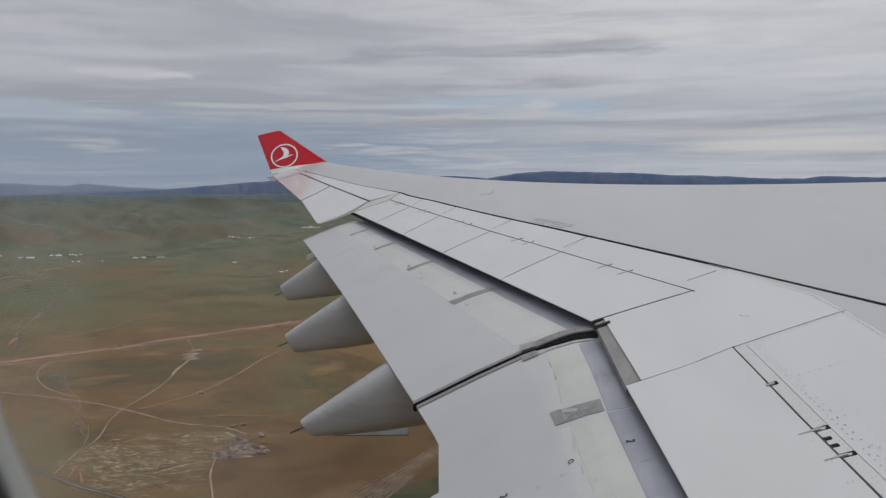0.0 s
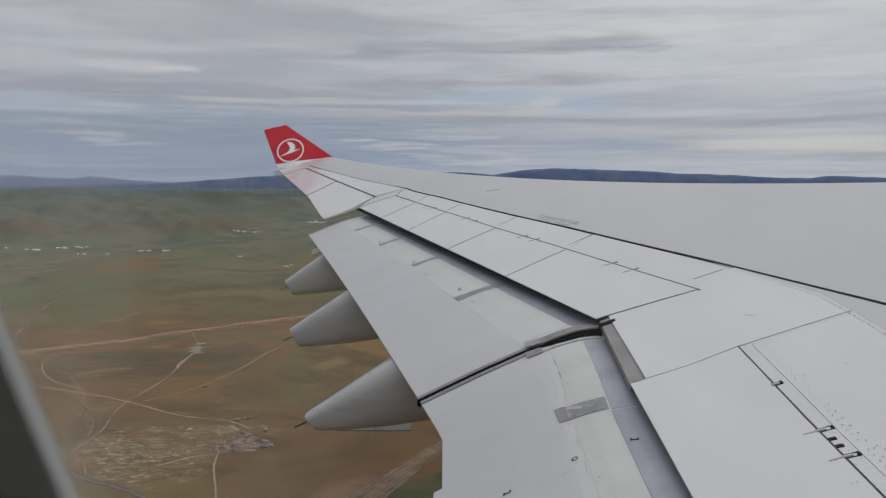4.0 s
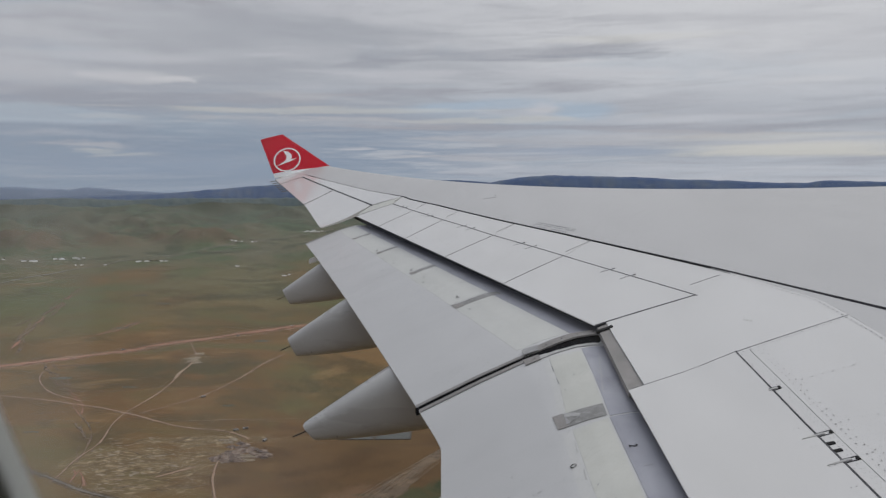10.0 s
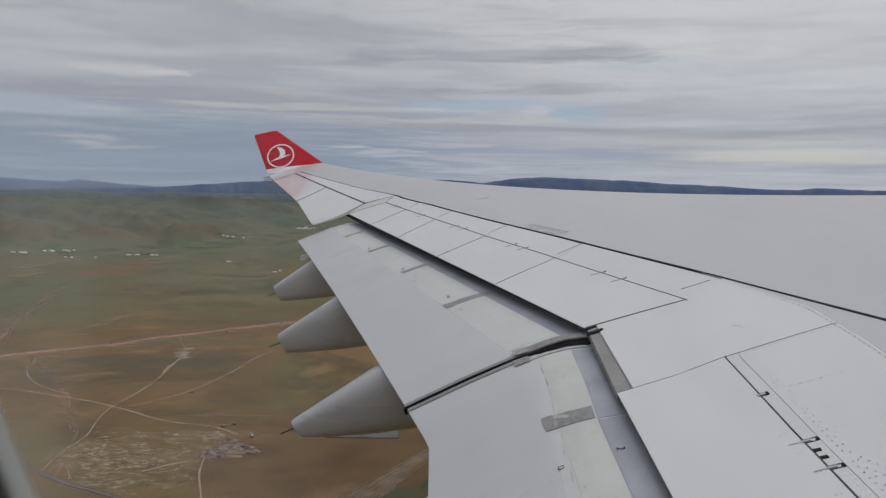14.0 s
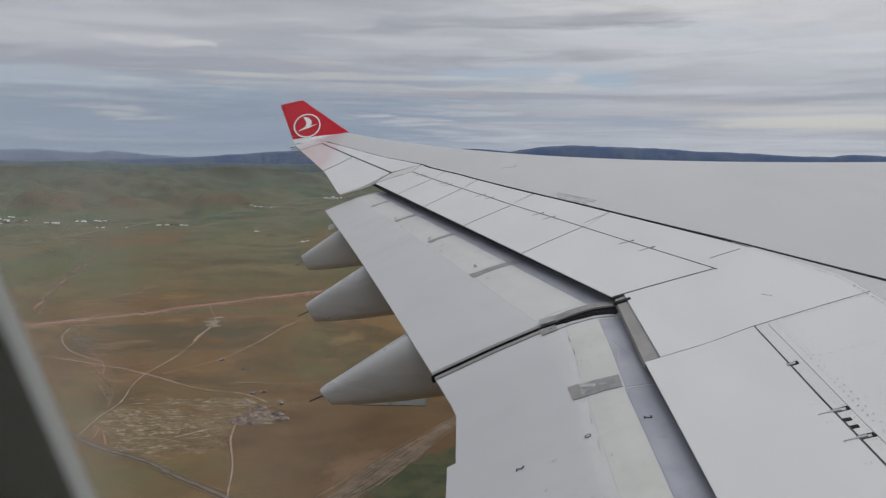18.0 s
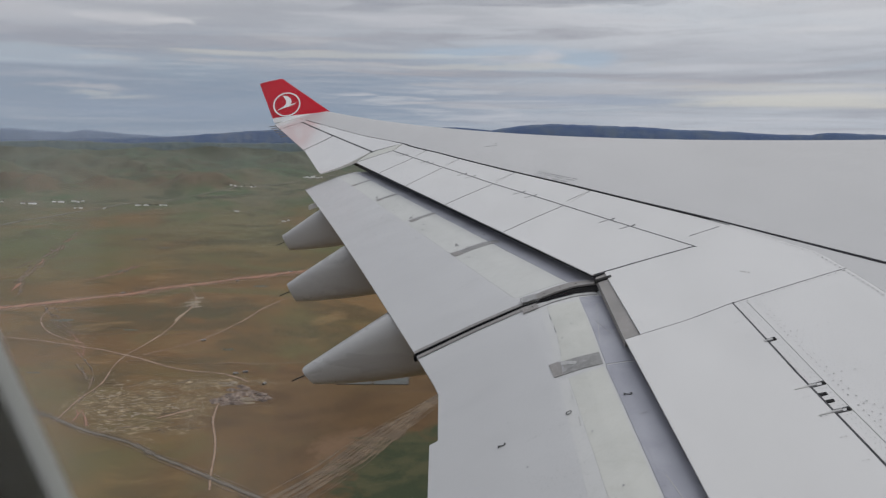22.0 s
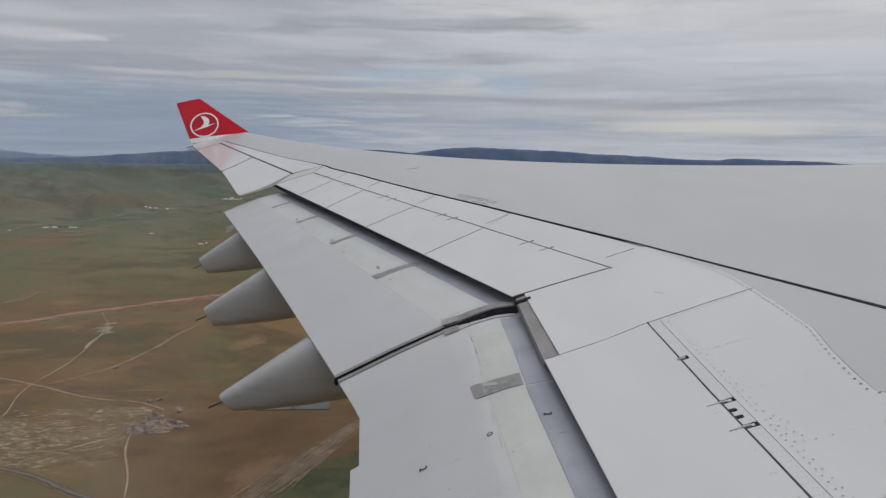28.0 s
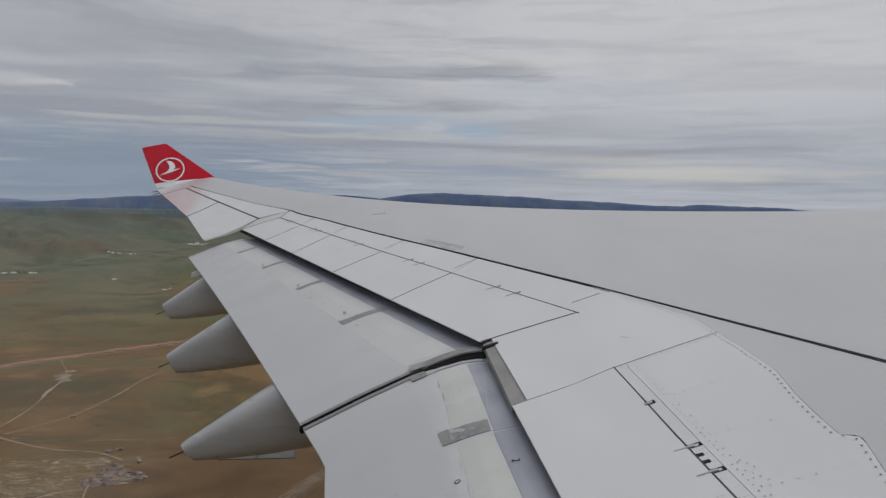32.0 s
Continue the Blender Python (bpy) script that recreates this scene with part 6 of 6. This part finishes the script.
def tree(x, y, h, rnd):
    (x, y), = squeezed([(x, y)])
    ob = tagged(new("tree"), "small dark tree between village houses", "tree", "village trees")
    ob.matrix_world = pose(x, y, land(x, y) - 0.2)
    vs = [(r * math.cos(a), r * math.sin(a), z) for z, r in ((0, 0.35), (h * 0.5, 0.2)) for a in (0, 1.257, 2.513, 3.770, 5.027)]
    mesh_object("trunk", vs, [(k, (k + 1) % 5, 5 + (k + 1) % 5, 5 + k) for k in range(5)], SPOIL, ob)
    vs, fs = [], []
    for _ in range(7):
        cx, cy, cz, r = rnd.uniform(-1, 1) * h * 0.45, rnd.uniform(-1, 1) * h * 0.3, h * rnd.uniform(0.45, 0.85), h * rnd.uniform(0.18, 0.32)
        b = len(vs)
        for lat, q in ((-0.6, 0.75), (0.1, 1.0), (0.7, 0.6)):
            for k in range(6):
                a = math.pi * k / 3 + lat
                m = q * r * rnd.uniform(0.7, 1.2)
                vs.append((cx + m * math.cos(a), cy + m * math.sin(a), cz + lat * r))
        for i in range(2):
            for k in range(6):
                fs.append((b + i * 6 + k, b + i * 6 + (k + 1) % 6, b + i * 6 + 6 + (k + 1) % 6, b + i * 6 + 6 + k))
        fs += [tuple(b + 12 + k for k in range(6)), tuple(b + k for k in range(5, -1, -1))]
    mesh_object("crown", vs, fs, TREE, ob)


for x, y, n, sx, sy in ((-2010, 3570, 16, 90, 90), (-1690, 3660, 7, 90, 35), (-1259, 3530, 5, 60, 40), (-1150, 4700, 8, 90, 100)):
    for _ in range(n):
        tree(x + rnd.uniform(-sx, sx), y + rnd.uniform(-sy, sy), rnd.uniform(3.5, 6.5), rnd)


# trucks beside the heap
def truck(x, y, turn):
    ob = tagged(new("truck"), "small dusty truck parked beside a dirt track", "truck", "trucks")
    ob.matrix_world = pose(x, y, land(x, y), 0, 0, turn)

    def block(name, x0, x1, w, z0, z1, mat, slope=0.0):
        vs = [(x0, -w, z0), (x1, -w, z0), (x1, w, z0), (x0, w, z0), (x0, -w, z1), (x1 - slope, -w, z1), (x1 - slope, w, z1), (x0, w, z1)]
        mesh_object(name, vs, [(0, 3, 2, 1), (4, 5, 6, 7), (0, 1, 5, 4), (1, 2, 6, 5), (2, 3, 7, 6), (3, 0, 4, 7)], mat, ob)
    block("cargo_bed", -3.6, 1.2, 1.2, 1.0, 2.6, CARPAINT)
    block("cab", 1.3, 3.4, 1.15, 0.8, 2.7, CARPAINT, 0.5)
    for wx in (-2.6, -1.4, 2.4):
        for s in (-1, 1):
            vs, fs = [], []
            for k in range(10):
                a = 2 * math.pi * k / 10
                vs += [(wx + 0.5 * math.cos(a), s * 0.85, 0.5 + 0.5 * math.sin(a)), (wx + 0.5 * math.cos(a), s * 1.2, 0.5 + 0.5 * math.sin(a))]
            fs = [(2 * k, 2 * ((k + 1) % 10), 2 * ((k + 1) % 10) + 1, 2 * k + 1) for k in range(10)] + [tuple(range(0, 20, 2)), tuple(range(19, 0, -2))]
            mesh_object("wheel", vs, fs, INK, ob)


truck(-262, 1012, 20)
truck(-252, 1020, 200)
truck(-216, 968, 75)
truck(-352, 1180, 10)
truck(-420, 1660, 15)
truck(-610, 1540, 8)
truck(-330, 1770, 12)
